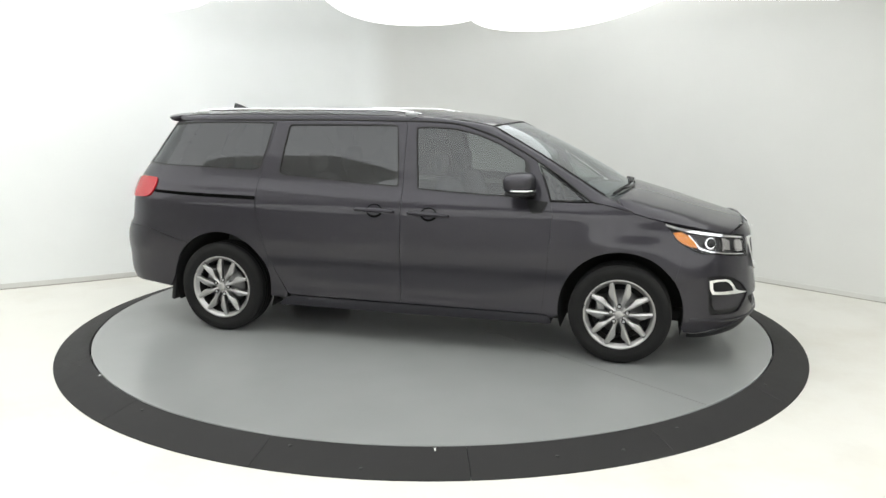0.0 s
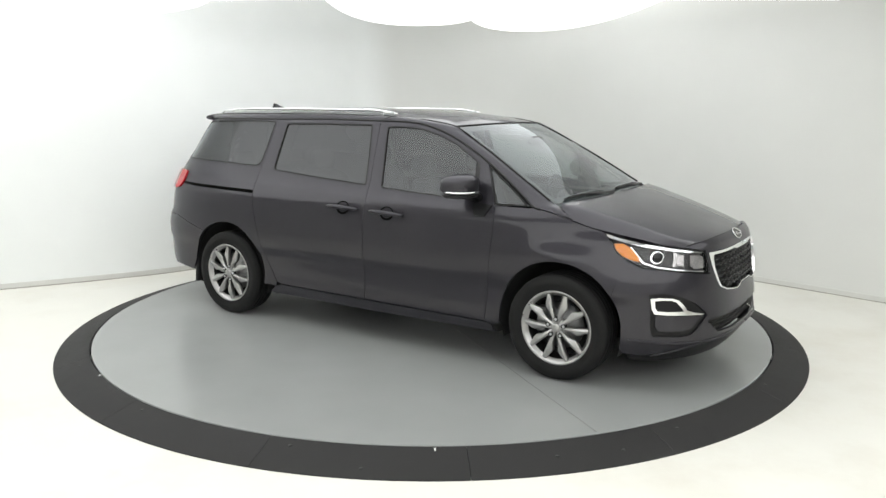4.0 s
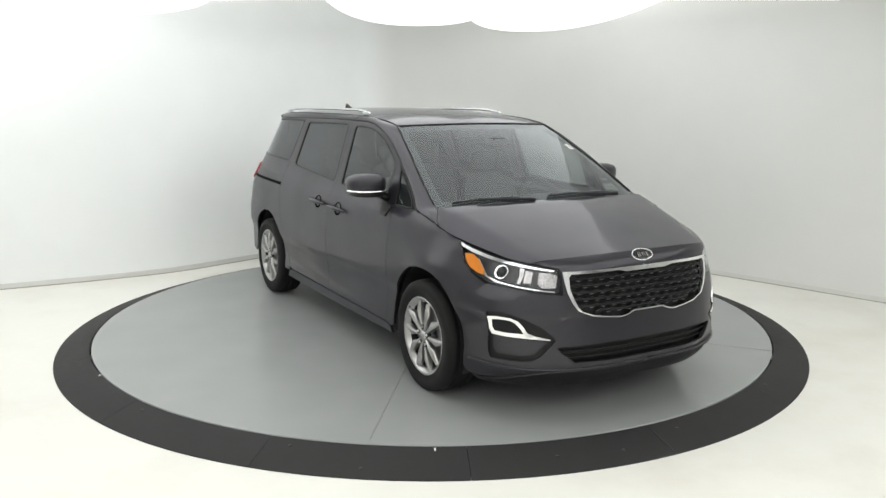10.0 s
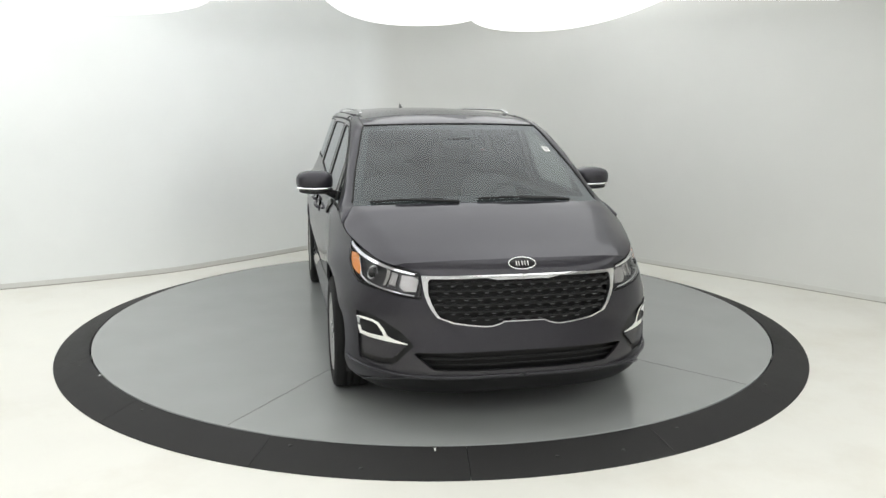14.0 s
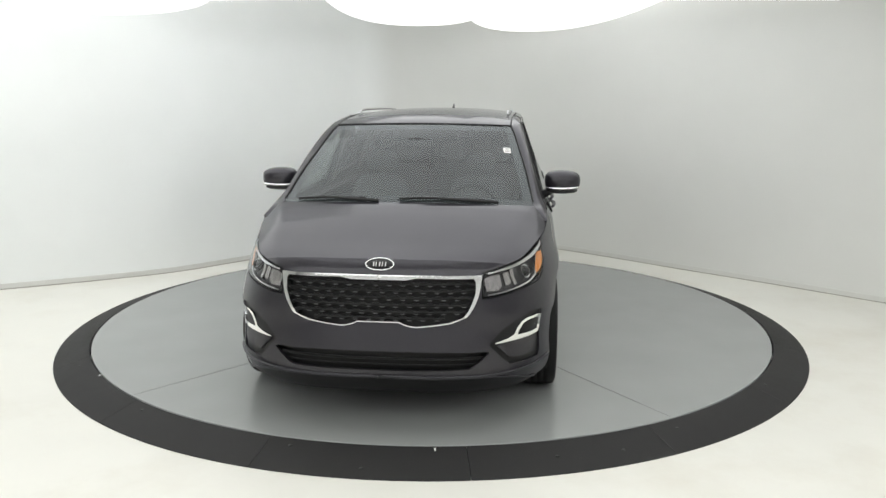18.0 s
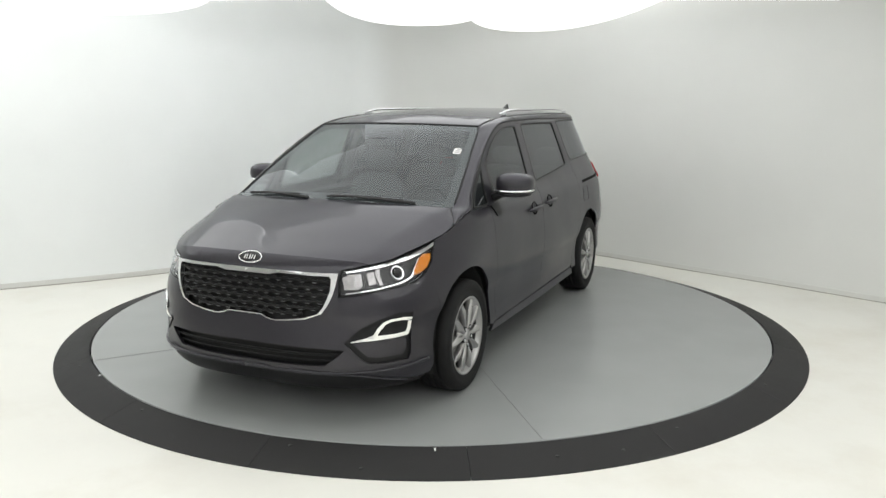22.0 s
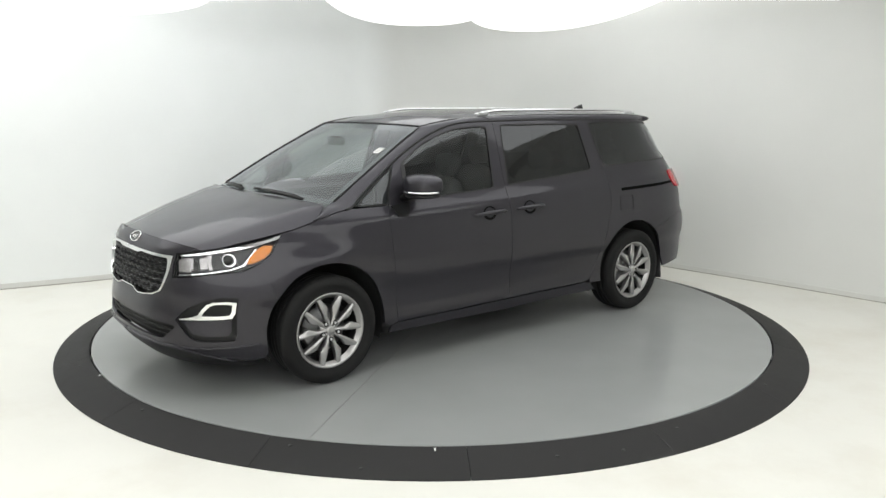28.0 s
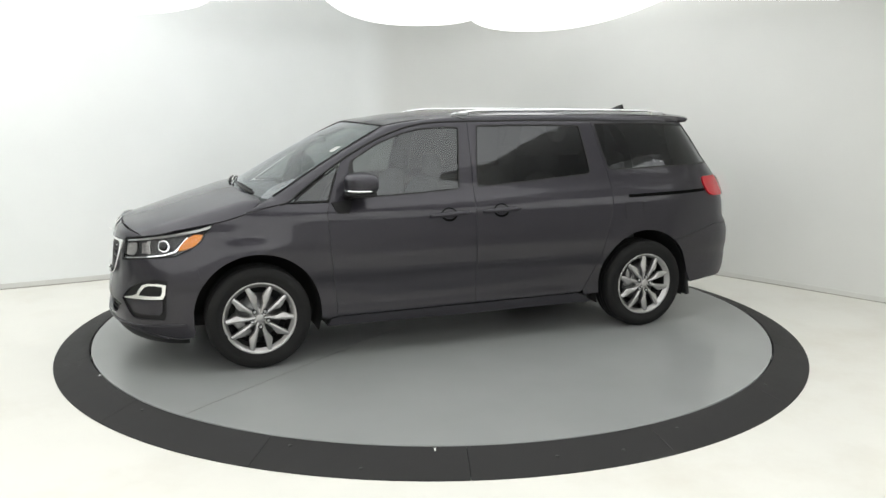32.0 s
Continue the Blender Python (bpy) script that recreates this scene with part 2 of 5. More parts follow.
def lobed(lobes, n=28, e=2.3):
    """Far outline through rounded lobes, from left to right: (centre x, half width, base y, depth, skew)."""
    far = []
    for j, (c, w, y0, d, sk) in enumerate(lobes):
        for i in range(n + 1):
            a = math.pi - math.pi * i / n
            cx, sy = math.copysign(abs(math.cos(a)) ** (2 / e), math.cos(a)), abs(math.sin(a)) ** (2 / e)
            x, y = c + w * cx + sk * d * sy, y0 + d * sy
            others = [q for k, q in enumerate(lobes) if k != j]
            if any(abs((x - c2 - s2 * (y - b2)) / w2) ** e + (max(0, y - b2) / d2) ** e < 1 for c2, w2, b2, d2, s2 in others):
                continue
            far.append((x, y))
    return far


def hanging_light(outline, label, backed):
    """Flat diffuser hung from the ceiling on rods, open at the top or under a closed white housing."""
    light = tagged(new("ceiling_light"), label, "ceiling light")
    for nm, z0, z1, m, lb in (("diffuser", PANEL_Z, PANEL_Z + 0.05, M_GLOW, "glowing white diffuser"), ("housing", PANEL_Z + 0.052, PANEL_Z + 0.14, M_HOUSING, ""))[:1 + backed]:
        bm = bmesh.new()
        lo = [bm.verts.new((x, y, z0)) for x, y in outline]
        hi = [bm.verts.new((x, y, z1)) for x, y in outline]
        bm.faces.new(lo[::-1])
        bm.faces.new(hi)
        k = len(lo)
        for i in range(k):
            bm.faces.new((lo[i], lo[(i + 1) % k], hi[(i + 1) % k], hi[i]))
        bmesh.ops.recalc_face_normals(bm, faces=bm.faces)
        part(nm, bm, m, light, lb, smooth=False)
    xs, ys = [q[0] for q in outline], [q[1] for q in outline]
    for fx in (0.25, 0.75):
        x, y = min(xs) + (max(xs) - min(xs)) * fx, min(ys) + (max(ys) - min(ys)) * 0.4
        part("hanger_rod", tube([(x, y, PANEL_Z + 0.04), (x, y, CEIL_Z)], 0.008, 6), M_HOUSING, light)


far = lobed([(-2.61, 0.74, 0.28, 1.14, -0.456), (-0.17, 0.73, 0.20, 2.22, 0.0), (1.08, 0.80, 0.10, 2.95, 0.0)])
near = [(3.3, 0.05), (3.3, -0.70), (2.3, -0.85), (2.1, -2.2), (1.3, -2.85), (0.1, -2.98), (-1.05, -2.93), (-1.67, -2.56), (-2.15, -2.12), (-2.9, -1.95), (-3.9, -1.75), (-7.5, -1.75)]
hanging_light(far + near + [(-7.5, -0.4), (far[0][0] - 1.0, 0.18)],
              "glowing white overhead diffuser panel with lobed edge", 0)
# added glowing sheet over the panel's rear half, brightens the ceiling and walls
up = [(x * 0.97, y - 0.06) for x, y in far] + [(1.85, -1.0), (-7.4, -1.0), (-7.4, -0.42), (far[0][0] - 1.0, 0.12)]
bm = bmesh.new()
lo = [bm.verts.new((x, y, PANEL_Z + 0.054)) for x, y in up]
hi = [bm.verts.new((x, y, PANEL_Z + 0.066)) for x, y in up]
bm.faces.new(lo[::-1])
bm.faces.new(hi)
for i in range(len(lo)):
    j = (i + 1) % len(lo)
    bm.faces.new((lo[i], lo[j], hi[j], hi[i]))
bmesh.ops.recalc_face_normals(bm, faces=bm.faces)
part("wall_fill_sheet", bm, M_WALL_FILL, bpy.data.objects["ceiling_light"], "added glowing sheet that brightens ceiling and walls", smooth=False)
# added unseen fill panel over the camera side, stretched to brighten the right wall
hanging_light([(-7.5, -4.3), (3.0, -4.3), (3.4, -2.4), (4.4, -1.2), (6.2, -3.2), (6.2, -9.2), (-7.5, -9.2)], "added unseen overhead fill panel behind the camera", 1)

# turntable: static rubber ramp ring in segments, and the grey disc that turns
ramp = tagged(new("turntable_ramp"), "black rubber ramp ring round the turntable, in bolted segments", "ramp", kind="structure")
RAMP_JOINTS = [3.7 + 22.5 * k for k in range(16)]
for i, a0 in enumerate(RAMP_JOINTS):
    a1 = RAMP_JOINTS[(i + 1) % len(RAMP_JOINTS)]
    if a1 < a0:
        a1 += 360
    bm = bmesh.new()
    rows = []
    n = max(6, int((a1 - a0) / 1.5))
    g = 0.03
    for k in range(n + 1):
        a = radians(a0 + g + (a1 - a0 - 2 * g) * k / n)
        prof = [(R_DISC + 0.008, -0.07), (R_DISC + 0.008, -0.004), (R_DISC + 0.014, 0.0), (R_RAMP - 0.012, FLOOR_Z + 0.012), (R_RAMP, FLOOR_Z + 0.006), (R_RAMP, FLOOR_Z)]
        rows.append([bm.verts.new((r * math.cos(a), r * math.sin(a), z)) for r, z in prof])
    grid_faces(bm, rows)
    bm.faces.new(rows[0])
    bm.faces.new(rows[-1][::-1])
    bmesh.ops.recalc_face_normals(bm, faces=bm.faces)
    sharpen(bm, 30)
    part("ramp_segment", bm, M_RAMP, ramp)



def on_ramp(a, rad):
    """Place on the ramp's slope at an angle and a radius."""
    z = -(rad - R_DISC - 0.014) / (R_RAMP - 0.012 - R_DISC - 0.014) * (-FLOOR_Z - 0.012)
    return Vector((rad * math.cos(radians(a)), rad * math.sin(radians(a)), z))


# small bolt heads and two painted index ticks
for a, rad in ((231.6, 2.775), (254.1, 2.780), (262.7, 2.900), (283.2, 2.845), (290.8, 2.868), (299.5, 2.80), (209.0, 2.80), (321.0, 2.78)):
    b = lathe([(0.011, -0.006), (0.011, 0.001), (0.008, 0.003), (0.0004, 0.003)], 10, "z")
    bmesh.ops.translate(b, vec=on_ramp(a, rad), verts=b.verts)
    part("bolt_head", b, M_BOLT, ramp)
for a, rad, w, h in ((215.9, 2.728, 0.022, 0.016), (270.2, 2.748, 0.008, 0.022)):
    b = bmesh.new()
    boxy(b, 0, 0, 0, h, w, 0.005, 0.001, Matrix.Rotation(radians(a), 4, "Z") @ Matrix.Rotation(radians(14), 4, "Y"))
    bmesh.ops.translate(b, vec=on_ramp(a, rad), verts=b.verts)
    part("index_tick", b, M_WHITEMARK, ramp, "small white painted tick", smooth=False)

disc = tagged(new("turntable"), "round grey painted steel turntable platform with plate seams", "turntable", kind="structure")
prof = [(0.001, -0.0), (0.8, 0), (1.6, 0), (2.3, 0), (R_DISC - 0.004, 0), (R_DISC, -0.004), (R_DISC, -0.07), (0.001, -0.07)]
bm = lathe(prof, 160, "z")
sharpen(bm, 30)
part("platform_plate", bm, M_DISC, disc)
# ---------------------------------------------------------------- the van: body surface
AXLE_X = 1.604          # front axle ahead of the turntable's axis
van = tagged(new("minivan"), "dark grey metallic minivan with chrome grille, parked on the turntable", "minivan")


def table(pairs):
    a = np.array(pairs, float)
    return lambda z: float(np.interp(z, a[:, 0], a[:, 1]))


def stable(pairs, n=12):
    s = np.array(smooth_path(pairs, n))
    return lambda z: float(np.interp(z, s[:, 0], s[:, 1]))


HALF_W = stable([(0.14, 0.84), (0.19, 0.905), (0.225, 0.942), (0.26, 0.956), (0.33, 0.966), (0.42, 0.958), (0.53, 0.958), (0.575, 0.965), (0.610, 0.976), (0.66, 0.982), (0.75, 0.983), (0.90, 0.971),
                 (1.00, 0.955), (1.06, 0.936), (1.12, 0.907), (1.20, 0.874), (1.40, 0.806), (1.60, 0.735), (1.66, 0.705), (1.72, 0.640)], 6)
NOSE_X = stable([(0.14, 0.78), (0.20, 0.87), (0.27, 0.925), (0.33, 0.952), (0.42, 0.957), (0.5, 0.948), (0.62, 0.928), (0.75, 0.912), (0.86, 0.892),
                 (0.90, 0.879), (0.93, 0.860), (0.952, 0.832), (0.975, 0.79), (1.02, 0.74), (1.2, 0.70), (1.72, 0.6)])
NOSE_X0 = stable([(0.14, 0.1), (0.6, 0.1), (0.9, -0.3), (1.12, -0.35), (1.2, -0.6), (1.72, -1.2)])
NOSE_P = table([(0.14, 2.35), (0.6, 2.35), (0.9, 2), (1.72, 2)])
NOSE_Q = table([(0.14, 2.95), (0.6, 2.95), (0.9, 3.75), (1.72, 3.75)])
TAIL_X = stable([(0.14, -3.9), (0.25, -4.02), (0.35, -4.10), (0.45, -4.14), (0.7, -4.14), (0.80, -4.11), (0.86, -4.08), (1.05, -4.07), (1.2, -4.03),
                 (1.35, -3.95), (1.5, -3.85), (1.62, -3.76), (1.72, -3.7)])
TAIL_X0 = stable([(0.14, -3.2), (0.9, -3.2), (1.2, -3.1), (1.72, -3.0)])

TAIL_Q = table([(0.14, 4.6), (1.15, 4.6), (1.35, 3.4), (1.72, 3.4)])


def outline(z):
    w, xf, x0, p, q = HALF_W(z), NOSE_X(z), NOSE_X0(z), NOSE_P(z), NOSE_Q(z)
    xr, xr0 = TAIL_X(z), TAIL_X0(z)
    f = np.linspace(0, np.pi / 2, 90)
    fx = x0 + (xf - x0) * np.cos(f) ** (2 / p)
    fy = w * np.sin(f) ** (2 / q)
    s = np.linspace(x0, xr0, 30)[1:-1]
    r = np.linspace(np.pi / 2, 0, 90)
    rx = xr0 + (xr - xr0) * np.cos(r) ** (2 / 3.0)
    ry = w * np.sin(r) ** (2 / TAIL_Q(z))
    x = np.concatenate([fx, s, rx])[::-1]
    y = np.concatenate([fy, np.full(len(s), w), ry])[::-1]
    u = np.concatenate([[0], np.cumsum(np.hypot(np.diff(x), np.diff(y)))])
    u -= np.interp(0.0, x, u)
    return x, y, u


Z0, DZ = 0.14, 0.01
LEVELS = [outline(Z0 + DZ * i) for i in range(159)]


def ease(a, b, x):
    t = min(max((x - a) / (b - a), 0.0), 1.0)
    return t * t * (3 - 2 * t)


def swell(x, z):
    """Extra half width: the crease along the shoulder, the lower door crease and the haunch over the front wheel."""
    d = z - (1.092 - 0.034 * (x + 1.55))
    s = math.sqrt(d * d + 0.008 ** 2)
    along = ease(-3.85, -3.45, x) * (1 - ease(-0.50, 0.10, x))
    y = 0.010 * along * math.exp(-s / (0.050 if d > 0 else 0.13))
    y += 0.019 * math.exp(-((z - 0.815) / 0.085) ** 2 - ((x - 0.02) / 0.27) ** 2)
    d = z - (0.545 + 0.020 * (x + 1.5))
    s = math.sqrt(d * d + 0.010 ** 2)
    return y + 0.007 * ease(-2.65, -2.30, x) * (1 - ease(-0.85, -0.55, x)) * math.exp(-s / 0.07)


def wrap_xy(u, z):
    k = min(max((z - Z0) / DZ, 0), 157.999)
    i = int(k)
    f = k - i
    xa, ya, ua = LEVELS[i]
    xb, yb, ub = LEVELS[i + 1]
    x = (1 - f) * np.interp(u, ua, xa) + f * np.interp(u, ub, xb)
    y = (1 - f) * np.interp(u, ua, ya) + f * np.interp(u, ub, yb)
    if y > 0.5 and -3.9 < x < 0.75:
        y += swell(float(x), z)
    return float(x), float(y)


def ux(x, z):
    """Length along the body line at height z, of the place with this x."""
    xa, ya, ua = LEVELS[int(round(min(max((z - Z0) / DZ, 0), 158)))]
    return float(np.interp(x, xa, ua))


def uy(y, z):
    """The same for a place on the nose with this half width y."""
    xa, ya, ua = LEVELS[int(round(min(max((z - Z0) / DZ, 0), 158)))]
    m = xa > 0.2
    return float(np.interp(-y, -ya[m], ua[m]))


def wrap(u, z, off=0.0):
    k = min(max((z - Z0) / DZ, 0), 157.999)
    f = k - int(k)
    ends = [(1 - f) * LEVELS[int(k)][2][j] + f * LEVELS[int(k) + 1][2][j] for j in (0, -1)]
    u = min(max(u, ends[0]), ends[1])
    x, y = wrap_xy(u, z)
    P = Vector((x + AXLE_X, y, z))
    if off:
        e = 0.012
        xa, ya = wrap_xy(u + e, z)
        xb, yb = wrap_xy(u - e, z)
        xc, yc = wrap_xy(u, z + e)
        xd, yd = wrap_xy(u, z - e)
        n = Vector((xc - xd, yc - yd, 2 * e)).cross(Vector((xa - xb, ya - yb, 0)))
        n.y *= min(1.0, y / 0.04)
        if n.length > 1e-9:
            n.normalize()
            if n.y * y + n.x * (x + 1.6) < 0:
                n = -n
            P += n * off
    return P


# ---------------------------------------------------------------- panel tools
def grow(poly, d):
    """Offsets a closed outline by d (positive: outwards)."""
    P = [np.array(q, float) for q in poly]
    n = len(P)
    area = sum(P[i][0] * P[(i + 1) % n][1] - P[(i + 1) % n][0] * P[i][1] for i in range(n))
    sg = 1 if area > 0 else -1
    out = []
    for i in range(n):
        a, b, c = P[i - 1], P[i], P[(i + 1) % n]
        d1, d2 = b - a, c - b
        l1, l2 = np.hypot(*d1), np.hypot(*d2)
        if l1 < 1e-9 or l2 < 1e-9:
            out.append(tuple(b))
            continue
        n1 = np.array((d1[1], -d1[0])) / l1 * sg
        n2 = np.array((d2[1], -d2[0])) / l2 * sg
        m = n1 + n2
        k = max(0.35, (m @ m) / 2)
        out.append(tuple(b + m / 2 * d / (k / 1.0) * 1.0))
    return out


def within(pt, poly):
    x, y = pt
    c = False
    j = len(poly) - 1
    for i in range(len(poly)):
        xi, yi = poly[i]
        xj, yj = poly[j]
        if (yi > y) != (yj > y) and x < (xj - xi) * (y - yi) / (yj - yi) + xi:
            c = not c
        j = i
    return c


def rounded(poly, r=0.03, n=4):
    """Rounds the corners of an outline."""
    out = []
    k = len(poly)
    for i in range(k):
        a, b, c = (np.array(poly[j % k], float) for j in (i - 1, i, i + 1))
        la, lc = np.hypot(*(a - b)), np.hypot(*(c - b))
        ra = min(r, la * 0.45)
        rc = min(r, lc * 0.45)
        p0, p1 = b + (a - b) / la * ra, b + (c - b) / lc * rc
        for t in np.linspace(0, 1, n + 1):
            out.append(tuple((1 - t) ** 2 * p0 + 2 * t * (1 - t) * b + t * t * p1))
    return out


def sheet(poly, step=0.05, holes=(), stepz=None):
    """A flat outline cut into a grid, with holes."""
    bm = bmesh.new()
    bm.faces.new([bm.verts.new((a, b, 0)) for a, b in poly])
    bm.normal_update()
    bmesh.ops.triangulate(bm, faces=bm.faces[:])
    us = [q[0] for q in poly]
    zs = [q[1] for q in poly]
    sz = stepz or step * 0.5

    def cut(co, no):
        bmesh.ops.bisect_plane(bm, geom=bm.verts[:] + bm.edges[:] + bm.faces[:], dist=1e-5, plane_co=co, plane_no=no)
    for k in range(int(min(us) / step) - 1, int(max(us) / step) + 2):
        if min(us) < k * step < max(us):
            cut((k * step, 0, 0), (1, 0, 0))
    for k in range(int(min(zs) / sz) - 1, int(max(zs) / sz) + 2):
        if min(zs) < k * sz < max(zs):
            cut((0, k * sz, 0), (0, 1, 0))
    for h in holes:
        n = len(h)
        for i in range(n):
            a, b = h[i], h[(i + 1) % n]
            d = (b[0] - a[0], b[1] - a[1])
            if math.hypot(*d) > 1e-6:
                cut((a[0], a[1], 0), (-d[1], d[0], 0))
        dead = [f for f in bm.faces if within(f.calc_center_median()[:2], h)]
        bmesh.ops.delete(bm, geom=dead, context="FACES")
    bmesh.ops.remove_doubles(bm, verts=bm.verts, dist=2e-4)
    return bm


def thicken(bm, depth):
    """Turns the rim of a sheet inwards, so that the panel has an edge."""
    bm.normal_update()
    rim = [e for e in bm.edges if len(e.link_faces) == 1 and not all(abs(v.co.y) < 1e-3 for v in e.verts)]
    nrm = {v: v.normal.copy() for e in rim for v in e.verts}
    r = bmesh.ops.extrude_edge_only(bm, edges=rim)
    new_v = [g for g in r["geom"] if isinstance(g, bmesh.types.BMVert)]
    for e in rim:
        e.smooth = False
    src = {tuple(round(c, 6) for c in v.co): n for v, n in nrm.items()}
    for v in new_v:
        n = src.get(tuple(round(c, 6) for c in v.co))
        if n is not None:
            v.co -= n * depth


def outward(bm):
    """Face normals away from the middle of the van."""
    bm.normal_update()
    s = 0.0
    for f in bm.faces:
        c = f.calc_center_median()
        s += f.calc_area() * f.normal.dot(c - Vector((0, 0, 0.6)))
    if s < 0:
        bmesh.ops.reverse_faces(bm, faces=bm.faces)


def drape(poly, step=0.05, holes=(), off=0.0, depth=0.018, gap=0.003, stepz=None):
    bm = sheet(grow(poly, -gap) if gap else poly, step, holes, stepz)
    for v in bm.verts:
        v.co = wrap(v.co.x, v.co.y, off)
    flat = [q for q in bm.faces if all(abs(v.co.y) < 1e-3 for v in q.verts)]
    bmesh.ops.delete(bm, geom=flat, context="FACES")
    bmesh.ops.remove_doubles(bm, verts=bm.verts, dist=1e-4)
    bmesh.ops.dissolve_degenerate(bm, dist=1e-5, edges=bm.edges)
    outward(bm)
    if depth:
        thicken(bm, depth)
    for v in bm.verts:
        v.co.y = max(v.co.y, 0.0)
    bmesh.ops.delete(bm, geom=[q for q in bm.faces if all(v.co.y < 5e-4 for v in q.verts)], context="FACES")
    return bm


def mirrored(bm):
    """A copy on the other side of the van."""
    c = bm.copy()
    for v in c.verts:
        v.co.y = -v.co.y
    bmesh.ops.reverse_faces(c, faces=c.faces)
    return c


def pair(name, bm, material, parent, label="", smooth=True):
    """The same part on both flanks; returns the left and the right one."""
    m = mirrored(bm)
    return part(name, bm, material, parent, label, smooth), part(name, m, material, parent, label, smooth)


def whole(bm):
    """Joins a half with its mirror image."""
    c = mirrored(bm)
    me = bpy.data.meshes.new("tmp")
    c.to_mesh(me)
    c.free()
    bm.from_mesh(me)
    bpy.data.meshes.remove(me)
    bmesh.ops.remove_doubles(bm, verts=bm.verts, dist=2e-4)
    return bm


def X(*pts):
    """Outline given as x, z on the flank."""
    return [(ux(x, z), z) for x, z in pts]


def Y(*pts):
    """Outline given as half width y, z on the nose."""
    return [(uy(y, z), z) for y, z in pts]


def arc(cx, a0, a1, r=0.424, n=22, cz=0.367):
    """Wheel arch, as x, z on the flank; angles in degrees from the front, over the top."""
    return X(*[(cx + r * math.cos(radians(a0 + (a1 - a0) * i / n)), cz + r * math.sin(radians(a0 + (a1 - a0) * i / n))) for i in range(n + 1)])


def loft(E, C, nv=14, px=2.4, pz=2.4, extra=None, ends=None):
    """Half a panel between an edge line and the centre line, crowned; px and pz may be (first, last)."""
    bm = bmesh.new()
    rows = []
    n = len(E)
    for i in range(n):
        e, c = Vector(E[i]), Vector(C[i])
        t = i / (n - 1)
        kx = px if not isinstance(px, tuple) else px[0] + (px[1] - px[0]) * t
        kz = pz if not isinstance(pz, tuple) else pz[0] + (pz[1] - pz[0]) * t
        row = []
        for k in range(nv + 1):
            v = 1 - k / nv
            q = Vector((e.x + (c.x - e.x) * (1 - v ** kx), e.y * v, e.z + (c.z - e.z) * (1 - v ** kz)))
            if extra:
                q.z += extra(v, t)
            row.append(bm.verts.new(q))
        rows.append(row)
    grid_faces(bm, rows)
    outward(bm)
    return bm


def V3(pts):
    """Points in van space, x from the front axle."""
    return [Vector((q[0] + AXLE_X, q[1], q[2])) for q in pts]


# ---------------------------------------------------------------- van materials
def metallic_paint(name, color):
    m = mat(name, color, 0.42, metal=0.8, coat=0.8, coat_rough=0.035, spec=0.2)
    m.node_tree.nodes["Principled BSDF"].inputs["Coat IOR"].default_value = 1.40
    m.node_tree.nodes["Principled BSDF"].inputs["Specular Tint"].default_value = (0.50, 0.50, 0.54, 1)
    nt = m.node_tree
    b = nt.nodes["Principled BSDF"]
    geo = nt.nodes.new("ShaderNodeTexCoord")
    vor = nt.nodes.new("ShaderNodeTexVoronoi")
    vor.inputs["Scale"].default_value = 1400
    dirt = nt.nodes.new("ShaderNodeTexNoise")
    dirt.inputs["Scale"].default_value = 2.2
    dirt.inputs["Detail"].default_value = 5
    nt.links.new(geo.outputs["Object"], vor.inputs["Vector"])
    nt.links.new(geo.outputs["Object"], dirt.inputs["Vector"])
    rmp = nt.nodes.new("ShaderNodeMapRange")
    rmp.inputs["To Min"].default_value = 0.78
    rmp.inputs["To Max"].default_value = 1.25
    nt.links.new(vor.outputs["Color"], rmp.inputs["Value"])
    mul = nt.nodes.new("ShaderNodeVectorMath")
    mul.operation = "SCALE"
    mul.inputs[0].default_value = color
    nt.links.new(rmp.outputs[0], mul.inputs["Scale"])
    nt.links.new(mul.outputs[0], b.inputs["Base Color"])
    rr = nt.nodes.new("ShaderNodeMapRange")
    rr.inputs["To Min"].default_value = 0.36
    rr.inputs["To Max"].default_value = 0.50
    nt.links.new(dirt.outputs["Fac"], rr.inputs["Value"])
    nt.links.new(rr.outputs[0], b.inputs["Roughness"])
    return m


M_PAINT = metallic_paint("grey_metallic_paint", (0.0425, 0.0405, 0.0478))
M_BLACK = mat("black_plastic", (0.012, 0.012, 0.0125), 0.45, noise_amt=0.15, noise_scale=30, bump=0.1, bump_scale=500)
M_GLOSSBLACK = mat("gloss_black_trim", (0.010, 0.010, 0.011), 0.18, noise_amt=0.1, noise_scale=10)
M_SEAL = mat("black_rubber_seal", (0.008, 0.008, 0.008), 0.7, noise_amt=0.1, noise_scale=20)
M_CHROME = mat("chrome", (0.90, 0.905, 0.91), 0.07, metal=1.0, noise_amt=0.03, noise_scale=6, rough_amt=0.03)
M_SATIN = mat("satin_silver", (0.62, 0.63, 0.64), 0.30, metal=1.0, noise_amt=0.05, noise_scale=10, rough_amt=0.06)
M_WHEEL = mat("silver_alloy_paint", (0.43, 0.425, 0.42), 0.30, metal=0.9, coat=0.3, noise_amt=0.06, noise_scale=12, rough_amt=0.06)
M_TYRE = mat("tyre_rubber", (0.0075, 0.0075, 0.0075), 0.75, spec=0.3, noise_amt=0.2, noise_scale=25, bump=0.25, bump_scale=300)
M_BARREL = mat("shaded_alloy_barrel", (0.035, 0.035, 0.035), 0.45, metal=0.7, noise_amt=0.1, noise_scale=15)
M_BRAKE = mat("brake_steel", (0.30, 0.30, 0.30), 0.4, metal=0.9, noise_amt=0.2, noise_scale=20)
